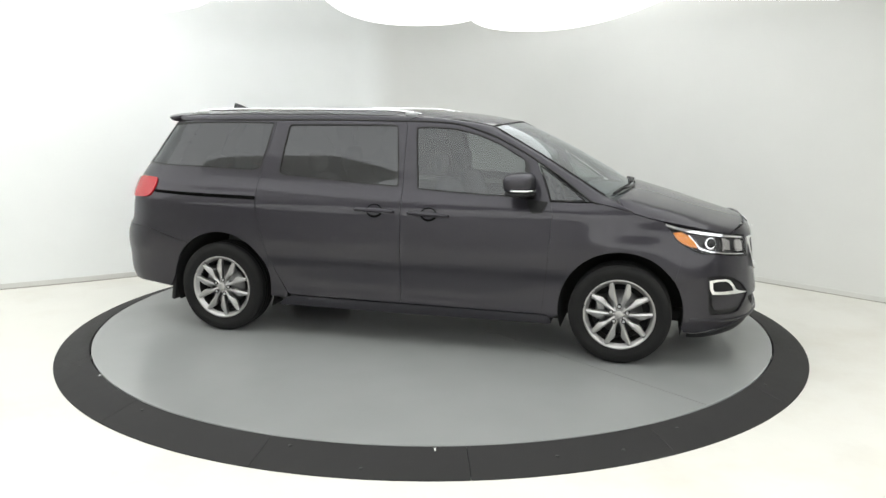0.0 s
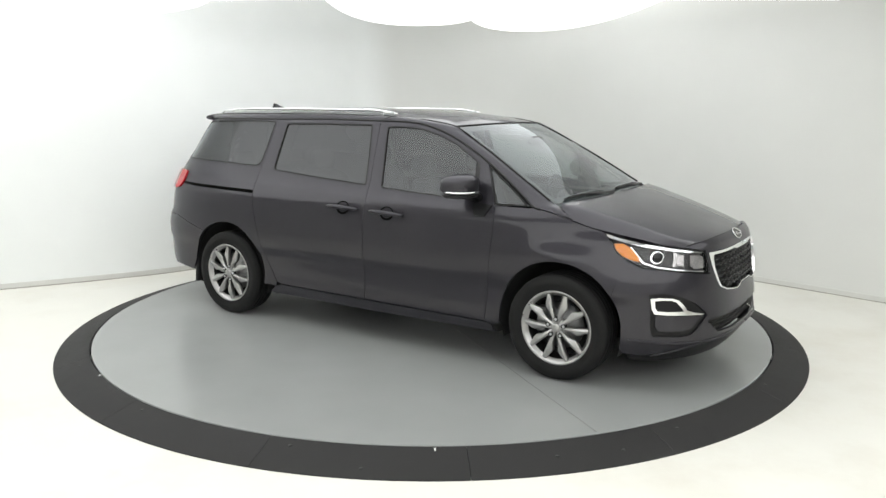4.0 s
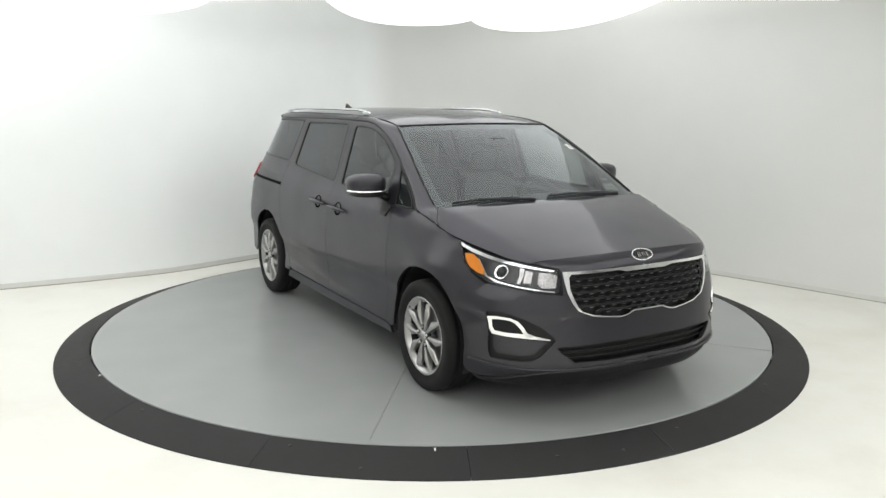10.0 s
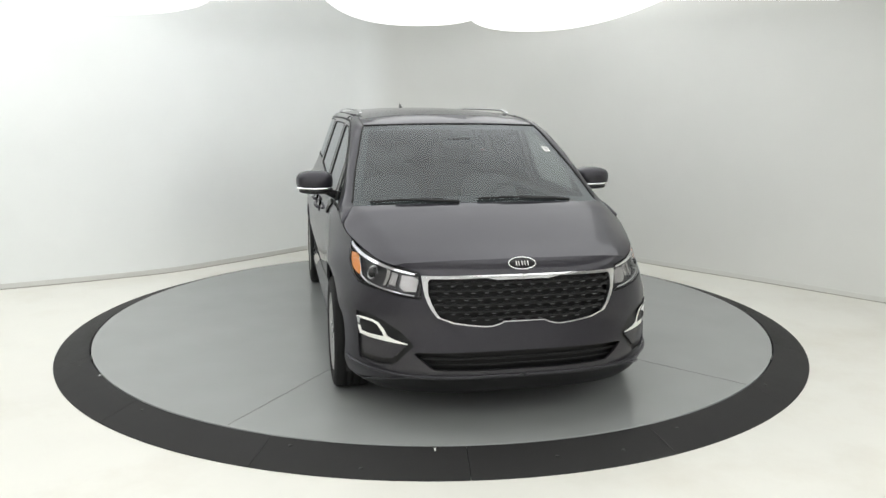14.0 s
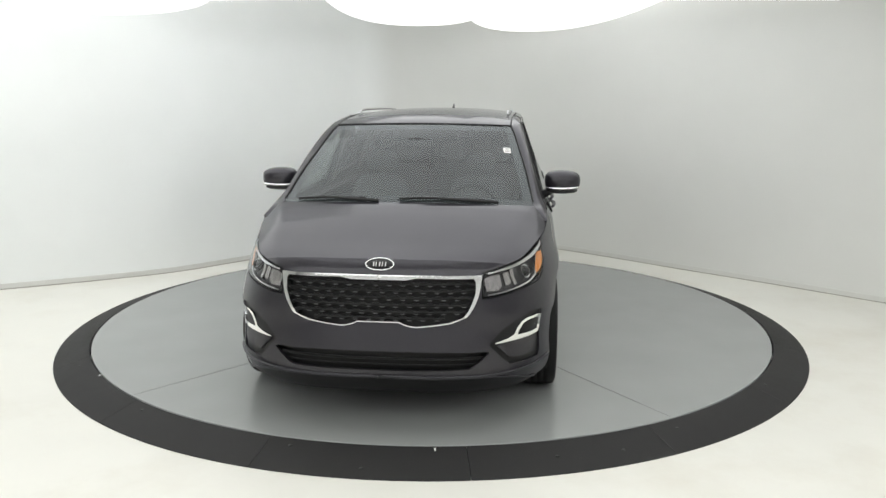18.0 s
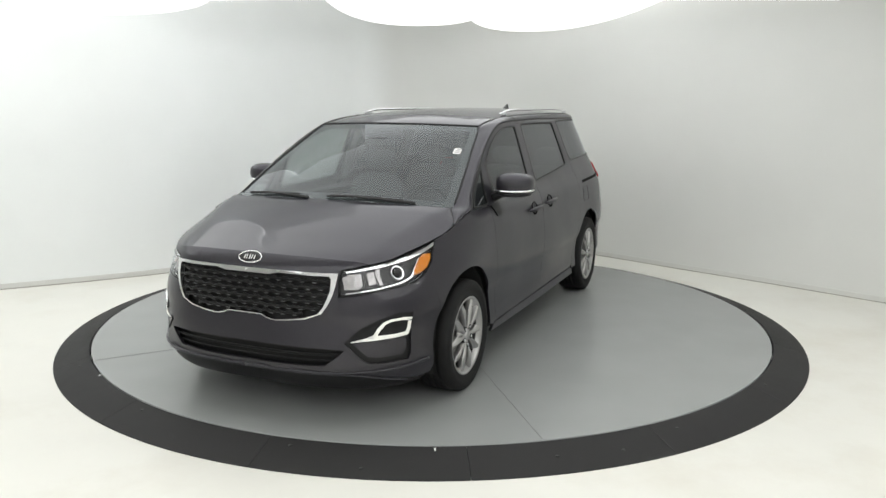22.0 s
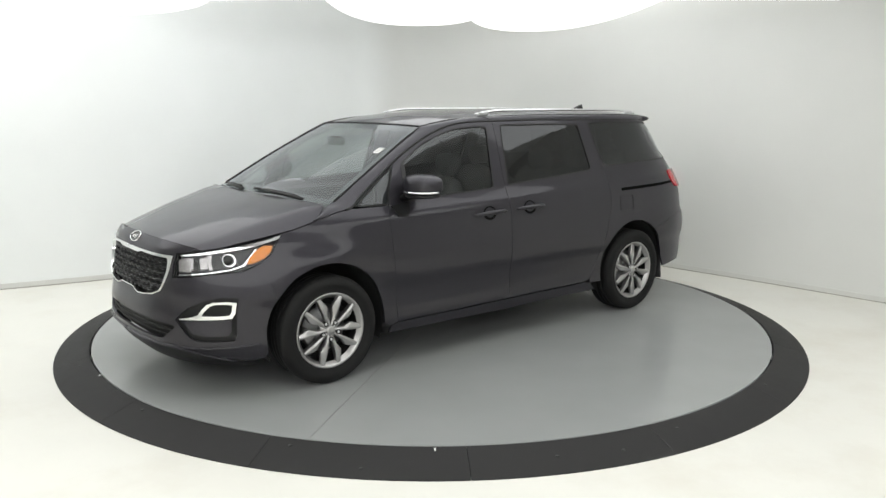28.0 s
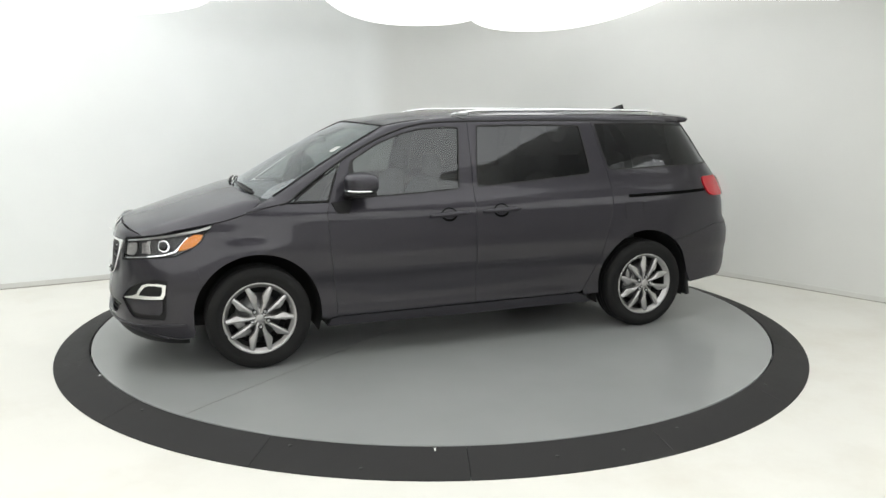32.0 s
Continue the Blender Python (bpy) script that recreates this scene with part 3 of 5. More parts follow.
M_UNDER = mat("dark_underbody", (0.012, 0.012, 0.012), 0.8, noise_amt=0.2, noise_scale=12)
M_AMBER = mat("amber_lens", (0.74, 0.235, 0.008), 0.3, coat=0.3, noise_amt=0.3, noise_scale=45)
M_RED = mat("red_lens", (0.44, 0.010, 0.018), 0.25, coat=0.25, noise_amt=0.1, noise_scale=50)
M_ACCENT = mat("grey_grille_accent", (0.10, 0.10, 0.105), 0.45, metal=0.5)
M_GRILLE = mat("black_grille_plastic", (0.006, 0.006, 0.0065), 0.5, spec=0.3, noise_amt=0.1, noise_scale=30)
M_REFL = mat("faceted_lamp_reflector", (0.50, 0.485, 0.48), 0.25, metal=0.85, noise_amt=0.5, noise_scale=70)
M_VOID = mat("black_recess", (0.002, 0.002, 0.002), 0.9, spec=0.05)
M_LAMPBOX = mat("headlamp_housing", (0.042, 0.042, 0.044), 0.35, noise_amt=0.1, noise_scale=20)
M_CLEAR = glass("clear_lens", (0.93, 0.93, 0.94), 1.33)
M_SIDEGLASS = glass("tinted_side_glass", (0.33, 0.355, 0.345), 1.52, 0.03)
M_REARGLASS = glass("privacy_glass", (0.05, 0.052, 0.055), 1.52, 0.03)
M_SCREEN = glass("windscreen_glass", (0.64, 0.71, 0.71), 1.52, 0.015, haze=0.03)
M_SEAT = mat("grey_seat_fabric", (0.11, 0.113, 0.116), 0.85, noise_amt=0.15, noise_scale=40, bump=0.3, bump_scale=400)
M_DASH = mat("dark_dashboard_plastic", (0.10, 0.103, 0.105), 0.6, noise_amt=0.1, noise_scale=30, bump=0.2, bump_scale=500)
M_LINER = mat("pale_headliner", (0.52, 0.52, 0.50), 0.9, noise_amt=0.06, noise_scale=30)

# ---------------------------------------------------------------- body panels
ARCH_F, ARCH_R = 0.0, -3.06
TOP_Z = 1.652

# line over the doors, up the windscreen pillar and along the roof, as x, z on the flank
OVER = [(-0.215, 1.122), (-0.30, 1.178), (-0.45, 1.285), (-0.607, 1.385), (-0.699, 1.440), (-0.882, 1.532), (-1.05, 1.595), (-1.211, 1.635), (-1.40, 1.650), (-1.595, 1.653)]
OVER_S = [tuple(q) for q in smooth_path(OVER, 4)]


def over_z(x):
    a = sorted(OVER_S)
    return float(np.interp(x, [q[0] for q in a], [q[1] for q in a]))


# front fender
fender_poly = (X((-0.470, 0.30), (-0.536, 0.318), (-0.527, 0.445), (-0.501, 0.695), (-0.484, 0.90), (-0.479, 1.033), (-0.500, 1.108), (-0.24, 1.108), (-0.20, 1.112),
                 (-0.08, 1.088), (0.0, 1.067), (0.094, 1.038), (0.18, 1.012), (0.262, 0.993), (0.315, 0.935), (0.352, 0.875), (0.42, 0.83))
               + arc(ARCH_F, 33, 186, n=26))
pair("front_fender", drape(fender_poly, 0.05, gap=0.0014, stepz=0.0125), M_PAINT, van)

# front door with its window
DOOR_WIN = X((-1.525, 1.607), (-1.40, 1.612), (-1.215, 1.600), (-1.05, 1.560), (-0.882, 1.497), (-0.72, 1.405), (-0.668, 1.365), (-0.655, 1.128), (-0.90, 1.137), (-1.20, 1.150), (-1.475, 1.166))
door_poly = X((-0.536, 0.318), (-1.583, 0.325), (-1.580, 0.634), (-1.584, 1.106), (-1.592, 1.30), (-1.598, 1.645)) + \
    X(*[(x, z - 0.009) for x, z in reversed(OVER_S) if -1.59 < x < -0.612]) + X((-0.606, 1.372), (-0.555, 1.25), (-0.500, 1.108), (-0.479, 1.033), (-0.484, 0.90), (-0.501, 0.695), (-0.527, 0.445))
front_doors = pair("front_door", drape(door_poly, 0.05, [rounded(DOOR_WIN, 0.02, 2)], stepz=0.0125), M_PAINT, van)
# fixed triangular window ahead of the door
TRI = X((-0.598, 1.362), (-0.45, 1.262), (-0.30, 1.155), (-0.252, 1.120), (-0.500, 1.115), (-0.548, 1.25))

# sliding door
SLIDE_WIN = X((-2.548, 1.616), (-2.10, 1.622), (-1.668, 1.620), (-1.640, 1.40), (-1.620, 1.176), (-2.10, 1.206), (-2.575, 1.240), (-2.595, 1.262), (-2.575, 1.42))
slide_poly = X((-1.583, 0.325), (-2.46, 0.332), (-2.494, 0.345), (-2.593, 0.496), (-2.655, 0.65), (-2.700, 0.80), (-2.742, 0.95), (-2.753, 1.051), (-2.756, 1.15), (-2.740, 1.272), (-2.705, 1.42),
               (-2.655, 1.645), (-2.1, 1.650), (-1.598, 1.645), (-1.592, 1.30), (-1.584, 1.106), (-1.580, 0.634))
slide_doors = pair("sliding_door", drape(slide_poly, 0.05, [rounded(SLIDE_WIN, 0.02, 2)], stepz=0.0125), M_PAINT, van)

# rear quarter, tail and rear bumper
QUARTER_WIN = X((-2.678, 1.630), (-3.05, 1.632), (-3.40, 1.626), (-3.630, 1.606), (-3.745, 1.45), (-3.845, 1.292), (-3.3, 1.282), (-2.80, 1.266), (-2.752, 1.288), (-2.718, 1.42))
quarter_poly = X((-2.655, 1.645), (-2.705, 1.42), (-2.740, 1.272), (-2.756, 1.15), (-2.753, 1.051), (-2.742, 0.95), (-2.700, 0.80), (-2.655, 0.65)) + \
    arc(ARCH_R, 22, 130, n=20) + [(ux(-3.72, 0.80), 0.80), (ux(-4.0, 0.80), 0.80), (ux(-4.01, 1.0), 1.0), (ux(-3.97, 1.2), 1.2), (ux(-3.88, 1.35), 1.35), (ux(-3.80, 1.48), 1.48), (ux(-3.66, 1.62), 1.62),
                             (ux(-3.4, 1.640), 1.640)]
pair("rear_quarter_panel", drape(quarter_poly, 0.05, [rounded(QUARTER_WIN, 0.03, 2)], stepz=0.0125), M_PAINT, van)
# strip of the sliding door's lower rear corner in front of the arch
pair("rear_sill_panel", drape(X((-2.494, 0.345), (-2.593, 0.496), (-2.655, 0.65)) + arc(ARCH_R, 22, -8, n=6) + X((-2.50, 0.31)), 0.05), M_PAINT, van)
rb_poly = arc(ARCH_R, 130, 172, n=10) + [(ux(-3.52, 0.33), 0.33), (ux(-3.70, 0.345), 0.345), (-6.0, 0.36), (-6.0, 0.80), (ux(-4.0, 0.80), 0.80), (ux(-3.72, 0.80), 0.80)]
part("rear_bumper", whole(drape(rb_poly, 0.06)), M_PAINT, van)
tg_poly = [(-6.2, 0.80), (-6.2, 1.62), (ux(-3.66, 1.62), 1.62), (ux(-3.80, 1.48), 1.48), (ux(-3.88, 1.35), 1.35), (ux(-3.97, 1.2), 1.2), (ux(-4.01, 1.0), 1.0), (ux(-4.0, 0.80), 0.80)]
tailgate = part("tailgate", whole(drape(tg_poly, 0.07)), M_PAINT, van)
part("rear_window", whole(drape([(-6.2, 1.24), (-6.2, 1.56), (ux(-3.76, 1.56), 1.56), (ux(-3.93, 1.28), 1.28)], 0.07, off=0.006, depth=0.006)), M_GLOSSBLACK, tailgate, "dark tinted rear window")

# rocker under the doors
rock_poly = X((-0.465, 0.250), (-0.485, 0.30), (-0.536, 0.312), (-1.583, 0.318), (-2.46, 0.325), (-2.52, 0.30), (-2.58, 0.246), (-1.5, 0.240))
pair("side_skirt", drape(rock_poly, 0.06), M_PAINT, van)

# front bumper with its openings
GRILLE_OUT = Y((0.00, 0.869), (0.30, 0.871), (0.545, 0.868), (0.539, 0.80), (0.528, 0.749), (0.506, 0.695), (0.474, 0.650), (0.388, 0.616), (0.29, 0.602), (0.207, 0.594), (0.175, 0.597), (0.139, 0.606), (0.112, 0.619), (0.0, 0.619))
GRILLE_IN = Y((0.00, 0.845), (0.150, 0.845), (0.205, 0.857), (0.503, 0.852), (0.512, 0.835), (0.513, 0.775), (0.500, 0.725), (0.476, 0.677), (0.453, 0.648), (0.385, 0.624), (0.29, 0.609), (0.207, 0.601), (0.178, 0.603), (0.142, 0.612), (0.114, 0.625), (0.0, 0.625))
INTAKE = Y((0.0, 0.466), (0.30, 0.464), (0.575, 0.455), (0.600, 0.446), (0.545, 0.397), (0.495, 0.360), (0.30, 0.356), (0.0, 0.356))
for o in (GRILLE_OUT, GRILLE_IN, INTAKE):
    o[0] = (1.95, o[0][1])
    o[-1] = (1.95, o[-1][1])
FOG_BACK = [(0.586, 0.632), (0.68, 0.640), (0.80, 0.612), (0.90, 0.565), (0.975, 0.505), (0.990, 0.484), (0.955, 0.450), (0.905, 0.395), (0.865, 0.370), (0.80, 0.361), (0.62, 0.366), (0.600, 0.40), (0.594, 0.52)]
LAMP = [(0.262, 0.993), (0.36, 0.970), (0.505, 0.942), (0.72, 0.910), (0.94, 0.880), (0.972, 0.82), (1.000, 0.742), (0.90, 0.750), (0.77, 0.766), (0.65, 0.778), (0.534, 0.789), (0.42, 0.82), (0.352, 0.872), (0.315, 0.935)]
LAMP[0] = (ux(0.262, 0.993), 0.993)
LAMP[-1] = (ux(0.315, 0.935), 0.935)
LAMP[-2] = (ux(0.352, 0.875), 0.875)
LAMP[-3] = (ux(0.42, 0.83), 0.83)
bumper_poly = ([(1.95, 0.952), (uy(0.349, 0.948), 0.948), (uy(0.50, 0.940), 0.940), (uy(0.593, 0.928), 0.928), (0.775, 0.909), (0.94, 0.884), (0.976, 0.82), (1.004, 0.739), (0.90, 0.746),
                (0.77, 0.762), (0.65, 0.774), (0.534, 0.785), (ux(0.42, 0.83) - 0.003, 0.827)] + arc(ARCH_F, 33, -12, n=12)
               + X((0.43, 0.245)) + [(0.52, 0.235), (0.70, 0.262), (0.85, 0.295), (0.96, 0.312), (1.10, 0.318), (1.95, 0.322)])
front_bumper = part("front_bumper", whole(drape(bumper_poly, 0.05, [grow(GRILLE_OUT, -0.004), grow(FOG_BACK, -0.003), grow(INTAKE, -0.002)], gap=0.0014)), M_PAINT, van)

# black lower lip
LIP_TOP = table([(0.46, 0.232), (0.52, 0.224), (0.70, 0.249), (0.85, 0.281), (0.96, 0.297), (1.10, 0.303), (1.60, 0.307)])
LIP_LOW = table([(0.46, 0.190), (0.60, 0.180), (1.0, 0.195), (1.6, 0.215)])
bm = bmesh.new()
rows = []
for s in np.linspace(0, 1, 41):
    row = []
    for t in np.linspace(0, 1, 7):
        ur = 0.46 + s * 1.13
        z = LIP_TOP(ur) + (LIP_LOW(ur) - LIP_TOP(ur)) * t
        end = LEVELS[int((z - Z0) / DZ)][2][-1]
        row.append(bm.verts.new(wrap(9.0 if s > 0.999 else 0.46 + s * (end - 0.46), z, -0.005)))
    rows.append(row)
grid_faces(bm, rows)
outward(bm)
for v in rows[-1]:
    v.co.y = 0.0
part("front_lip", whole(bm), M_GRILLE, front_bumper, "matt black lower front lip")
lip_line = [wrap(u, z, 0.002) for u, z in smooth_path([(0.60, 0.236), (0.70, 0.256), (0.85, 0.289), (0.96, 0.306), (1.10, 0.312), (1.40, 0.315), (1.56, 0.316)], 5)] + [wrap(9.0, 0.316, 0.002)]
bm = tube(lip_line, 0.006, 6)
part("lip_strip", whole(bm), M_PAINT, front_bumper)
ridge = [wrap(u, z, 0.001) for u, z in smooth_path([(0.47, 0.340), (0.56, 0.334), (0.70, 0.326), (0.85, 0.322), (1.00, 0.321), (1.25, 0.324), (1.56, 0.326)], 5)] + [wrap(9.0, 0.326, 0.001)]
part("lip_ridge", whole(tube(ridge, 0.011, 8, flat=0.7)), M_PAINT, front_bumper)

# grille: chrome surround, dark back, wavy bars with pale accents
grille = part("grille_surround", whole(drape(GRILLE_OUT, 0.03, [GRILLE_IN], off=0.014, depth=0.03, gap=0)), M_CHROME, van, "bright chrome grille surround")
part("grille_back", whole(drape(GRILLE_IN, 0.06, off=-0.035, depth=0, gap=-0.01)), M_GRILLE, grille)


def u_mid(z):
    k = (z - Z0) / DZ
    i = int(k)
    return LEVELS[i][2][-1] * (1 - k + i) + LEVELS[i + 1][2][-1] * (k - i)


def grille_half(z):
    """Half width of the opening at height z."""
    a = sorted([(q[1], u_mid(q[1]) - q[0]) for q in GRILLE_IN[3:12]])
    return float(np.interp(z, [q[0] for q in a], [q[1] for q in a]))


def nose(d, z, off):
    """Place on the nose, d metres along the surface from the centre line (either side)."""
    q = wrap(u_mid(z) - abs(d), z, off)
    if d < 0:
        q.y = -q.y
    return q


PITCH = 0.074
ROWS_Z = [0.825, 0.787, 0.749, 0.711, 0.674, 0.640]
for i, z in enumerate(ROWS_Z):
    h = grille_half(z) - 0.004
    if i == 5:
        h = min(h, 0.36)
    path = []
    n = int(h / 0.006)
    for k in range(-n, n + 1):
        d = h * k / n
        s = math.sin(2 * math.pi * (d / PITCH + 0.5 * (i % 2)))
        zz = z + 0.0050 * max(-0.7, min(0.7, s * 1.3))
        path.append(nose(d, min(zz, 0.848), -0.012))
    bar = part("grille_bar", tube(path, 0.0062, 6, flat=1.75), M_GRILLE, grille)
    k0 = int(h / PITCH) + 1
    for k in range(-k0, k0 + 1):
        d = (k + 0.25 - 0.5 * (i % 2) + (0.5)) * PITCH
        if abs(d) > h - 0.02:
            continue
        bm = bmesh.new()
        top = [nose(d + s * w, z - 0.010 + e, -0.003) for s, w, e in ((-1, 0.012, 0.0020), (1, 0.012, 0.0020), (1, 0.009, -0.0020), (-1, 0.009, -0.0020))]
        low = [nose(d + s * w, z - 0.010 + e, -0.012) for s, w, e in ((-1, 0.015, 0.0035), (1, 0.015, 0.0035), (1, 0.009, -0.0035), (-1, 0.009, -0.0035))]
        a = [bm.verts.new(q) for q in top]
        b = [bm.verts.new(q) for q in low]
        bm.faces.new(a)
        for j in range(4):
            bm.faces.new((a[j], b[j], b[(j + 1) % 4], a[(j + 1) % 4]))
        bmesh.ops.recalc_face_normals(bm, faces=bm.faces)
        part("grille_accent", bm, M_ACCENT, bar, smooth=False)
# badge over the grille: an oval ring with a plain bar
bm = bmesh.new()
ring = [nose(0.076 * math.cos(a), 0.922 + 0.027 * math.sin(a), 0.006) for a in np.linspace(0, 2 * math.pi, 40, endpoint=False)]
badge = part("badge", tube(ring, 0.0034, 6, close=True), M_CHROME, van, "oval chrome badge with a plain bar")
bm = bmesh.new()
cen = bm.verts.new(nose(0, 0.922, 0.004))
vs = [bm.verts.new(nose(0.076 * math.cos(a), 0.922 + 0.027 * math.sin(a), 0.004)) for a in np.linspace(0, 2 * math.pi, 40, endpoint=False)]
for i in range(40):
    bm.faces.new((cen, vs[i], vs[(i + 1) % 40]))
bmesh.ops.recalc_face_normals(bm, faces=bm.faces)
part("badge_field", bm, M_GLOSSBLACK, badge)
bm = bmesh.new()
for d0, d1 in ((-0.036, -0.029), (-0.022, -0.016), (-0.003, 0.003), (0.012, 0.018), (0.029, 0.036)):
    q = [nose(d, 0.922 + s * 0.010, o) for o in (0.005, 0.009) for d, s in ((d0, -1), (d1, -1), (d1, 1), (d0, 1))]
    v = [bm.verts.new(w) for w in q]
    bm.faces.new(v[4:])
    for j in range(4):
        bm.faces.new((v[j], v[(j + 1) % 4], v[4 + (j + 1) % 4], v[4 + j]))
bmesh.ops.recalc_face_normals(bm, faces=bm.faces)
part("badge_bar", bm, M_CHROME, badge, smooth=False)

# lower intake
part("intake_back", whole(drape(INTAKE, 0.08, off=-0.05, depth=0, gap=-0.06)), M_GRILLE, front_bumper)
for z, r in ((0.418, 0.007), (0.384, 0.004)):
    path = [nose(d, z, -0.026) for d in np.linspace(-0.60 + (0.45 - z) * 0.6, 0.60 - (0.45 - z) * 0.6, 40)]
    part("intake_bar", tube(path, r, 6), M_GRILLE, front_bumper)

# fog lamp bays
bay = pair("fog_lamp_bay", drape(FOG_BACK, 0.05, off=-0.012, depth=0, gap=-0.006), M_GRILLE, front_bumper, "black plastic fog lamp bay")
FOG_RING = [(0.597, 0.606), (0.65, 0.612), (0.735, 0.608), (0.775, 0.594), (0.806, 0.560), (0.826, 0.529), (0.87, 0.514), (0.955, 0.497), (0.955, 0.492), (0.82, 0.498), (0.70, 0.502), (0.622, 0.508), (0.603, 0.54)]
FOG_HOLE = [(0.624, 0.592), (0.67, 0.597), (0.727, 0.594), (0.757, 0.582), (0.790, 0.547), (0.805, 0.523), (0.70, 0.523), (0.637, 0.528), (0.625, 0.55)]
for k, b in enumerate((0, 1)):
    bmr = drape(FOG_RING, 0.03, [FOG_HOLE], off=0.006, depth=0.022, gap=0)
    if k:
        bmr = mirrored(bmr)
    part("fog_bezel", bmr, M_CHROME, bay[k], "chrome fog lamp bezel with a pointed tail")
for b, bmx in zip(bay, (0, 1)):
    t = drape([(0.628, 0.496), (0.82, 0.489), (0.945, 0.484), (0.905, 0.446), (0.868, 0.408), (0.80, 0.397), (0.655, 0.400), (0.630, 0.43)], 0.05, off=-0.004, depth=0.01, gap=0)
    part("bay_panel", mirrored(t) if bmx else t, M_PAINT, b)

# ---------------------------------------------------------------- head lamps
for k in (0, 1):
    mk = (lambda b: mirrored(b)) if k else (lambda b: b)
    lamp = part("head_lamp", mk(drape(LAMP, 0.04, off=-0.045, depth=0, gap=-0.004)), M_LAMPBOX, van, "clear head lamp with chrome strip and amber reflector")
    side_w = drape(LAMP, 0.04, [grow(LAMP, -0.012)], off=-0.004, depth=0.04, gap=0.003)
    part("lamp_rim", mk(side_w), M_GLOSSBLACK, lamp)
    strip = [(0.285, 0.984), (0.40, 0.957), (0.52, 0.932), (0.72, 0.902), (0.915, 0.876), (0.915, 0.868), (0.72, 0.888), (0.52, 0.914), (0.40, 0.938), (0.30, 0.965)]
    part("light_strip", mk(drape(strip, 0.03, off=-0.006, depth=0.012, gap=0)), M_CHROME, lamp, "bright upper light strip")
    amber = [(0.345, 0.927), (0.40, 0.930), (0.455, 0.900), (0.505, 0.850), (0.512, 0.826), (0.47, 0.832), (0.405, 0.856), (0.36, 0.895)]
    part("amber_reflector", mk(drape(amber, 0.03, off=-0.008, depth=0.012, gap=0)), M_AMBER, lamp, "orange side reflector")
    low = [(0.452, 0.912), (0.496, 0.866), (0.538, 0.823), (0.615, 0.801), (0.75, 0.782), (0.90, 0.766), (0.955, 0.761), (0.955, 0.756), (0.90, 0.760), (0.75, 0.776), (0.61, 0.794), (0.529, 0.817), (0.487, 0.862), (0.444, 0.908)]
    part("lower_light_strip", mk(drape(low, 0.03, off=-0.010, depth=0.012, gap=0)), M_CHROME, lamp)
    # projector ring and lens
    for nm, cu, cz, ro, ri, of, mt in (("projector_ring", 0.615, 0.853, 0.041, 0.0345, -0.014, M_CHROME),):
        poly = [(cu + ro * 1.0 * math.cos(a), cz + ro * 0.92 * math.sin(a)) for a in np.linspace(0, 2 * math.pi, 24, endpoint=False)]
        hole = [(cu + ri * math.cos(a) + 0.004, cz + ri * 0.92 * math.sin(a)) for a in np.linspace(0, 2 * math.pi, 24, endpoint=False)]
        part(nm, mk(drape(poly, 0.03, [hole], off=of, depth=0.02, gap=0)), mt, lamp)
        bm = bmesh.new()
        c = wrap(cu + 0.004, cz, of - 0.008)
        bmesh.ops.create_uvsphere(bm, u_segments=20, v_segments=12, radius=ri * 0.95)
        bmesh.ops.translate(bm, vec=c, verts=bm.verts)
        part("projector_lens", mk(bm), M_GLOSSBLACK, lamp, "dark projector lens")
    mid = [(0.715, 0.885), (0.745, 0.880), (0.752, 0.84), (0.745, 0.795), (0.722, 0.800), (0.728, 0.84)]
    part("inner_reflector", mk(drape(mid, 0.03, off=-0.022, depth=0.02, gap=0)), M_REFL, lamp)
    box2 = [(0.752, 0.872), (0.80, 0.864), (0.805, 0.80), (0.758, 0.806)]
    part("lamp_chamber", mk(drape(box2, 0.03, off=-0.03, depth=0.02, gap=0)), M_REFL, lamp)
    refl = [(0.835, 0.862), (0.90, 0.860), (0.945, 0.845), (0.955, 0.78), (0.88, 0.778), (0.845, 0.80)]
    part("turn_reflector", mk(drape(refl, 0.03, off=-0.016, depth=0.02, gap=0)), M_REFL, lamp, "pale inner reflector")
    lens = part("lamp_cover", mk(drape(LAMP, 0.04, off=0.001, depth=0, gap=0.004)), M_CLEAR, lamp, "clear lamp cover")
    lens.visible_shadow = False

# tail lamps
TAIL = [(ux(-3.66, 1.185), 1.185), (ux(-3.83, 1.188), 1.188), (ux(-3.93, 1.17), 1.17), (ux(-3.97, 1.08), 1.08), (ux(-3.93, 1.025), 1.025), (ux(-3.78, 1.03), 1.03), (ux(-3.705, 1.045), 1.045), (ux(-3.672, 1.10), 1.10)]
pair("tail_lamp", drape(rounded(TAIL, 0.03, 3), 0.04, off=0.012, depth=0.025, gap=0), M_RED, van, "red tail lamp wrapping the corner")
# ---------------------------------------------------------------- pillar, roof, windscreen, bonnet
S_LINE = [(0.06, 1.049), (-0.08, 1.093)] + OVER + [(-2.1, 1.658), (-2.655, 1.653), (-3.0, 1.651), (-3.4, 1.646), (-3.60, 1.632)]
B_LINE = [(0.045, 0.895, 1.062), (-0.045, 0.845, 1.115), (-0.10, 0.822, 1.136), (-0.18, 0.812, 1.180), (-0.33, 0.787, 1.270), (-0.50, 0.755, 1.369), (-0.60, 0.732, 1.425), (-0.76, 0.699, 1.512), (-0.87, 0.676, 1.570),
          (-0.965, 0.652, 1.616), (-1.25, 0.650, 1.660), (-1.50, 0.658, 1.680), (-2.1, 0.664, 1.690), (-2.655, 0.660, 1.691), (-3.0, 0.652, 1.690), (-3.4, 0.625, 1.680), (-3.60, 0.590, 1.668)]
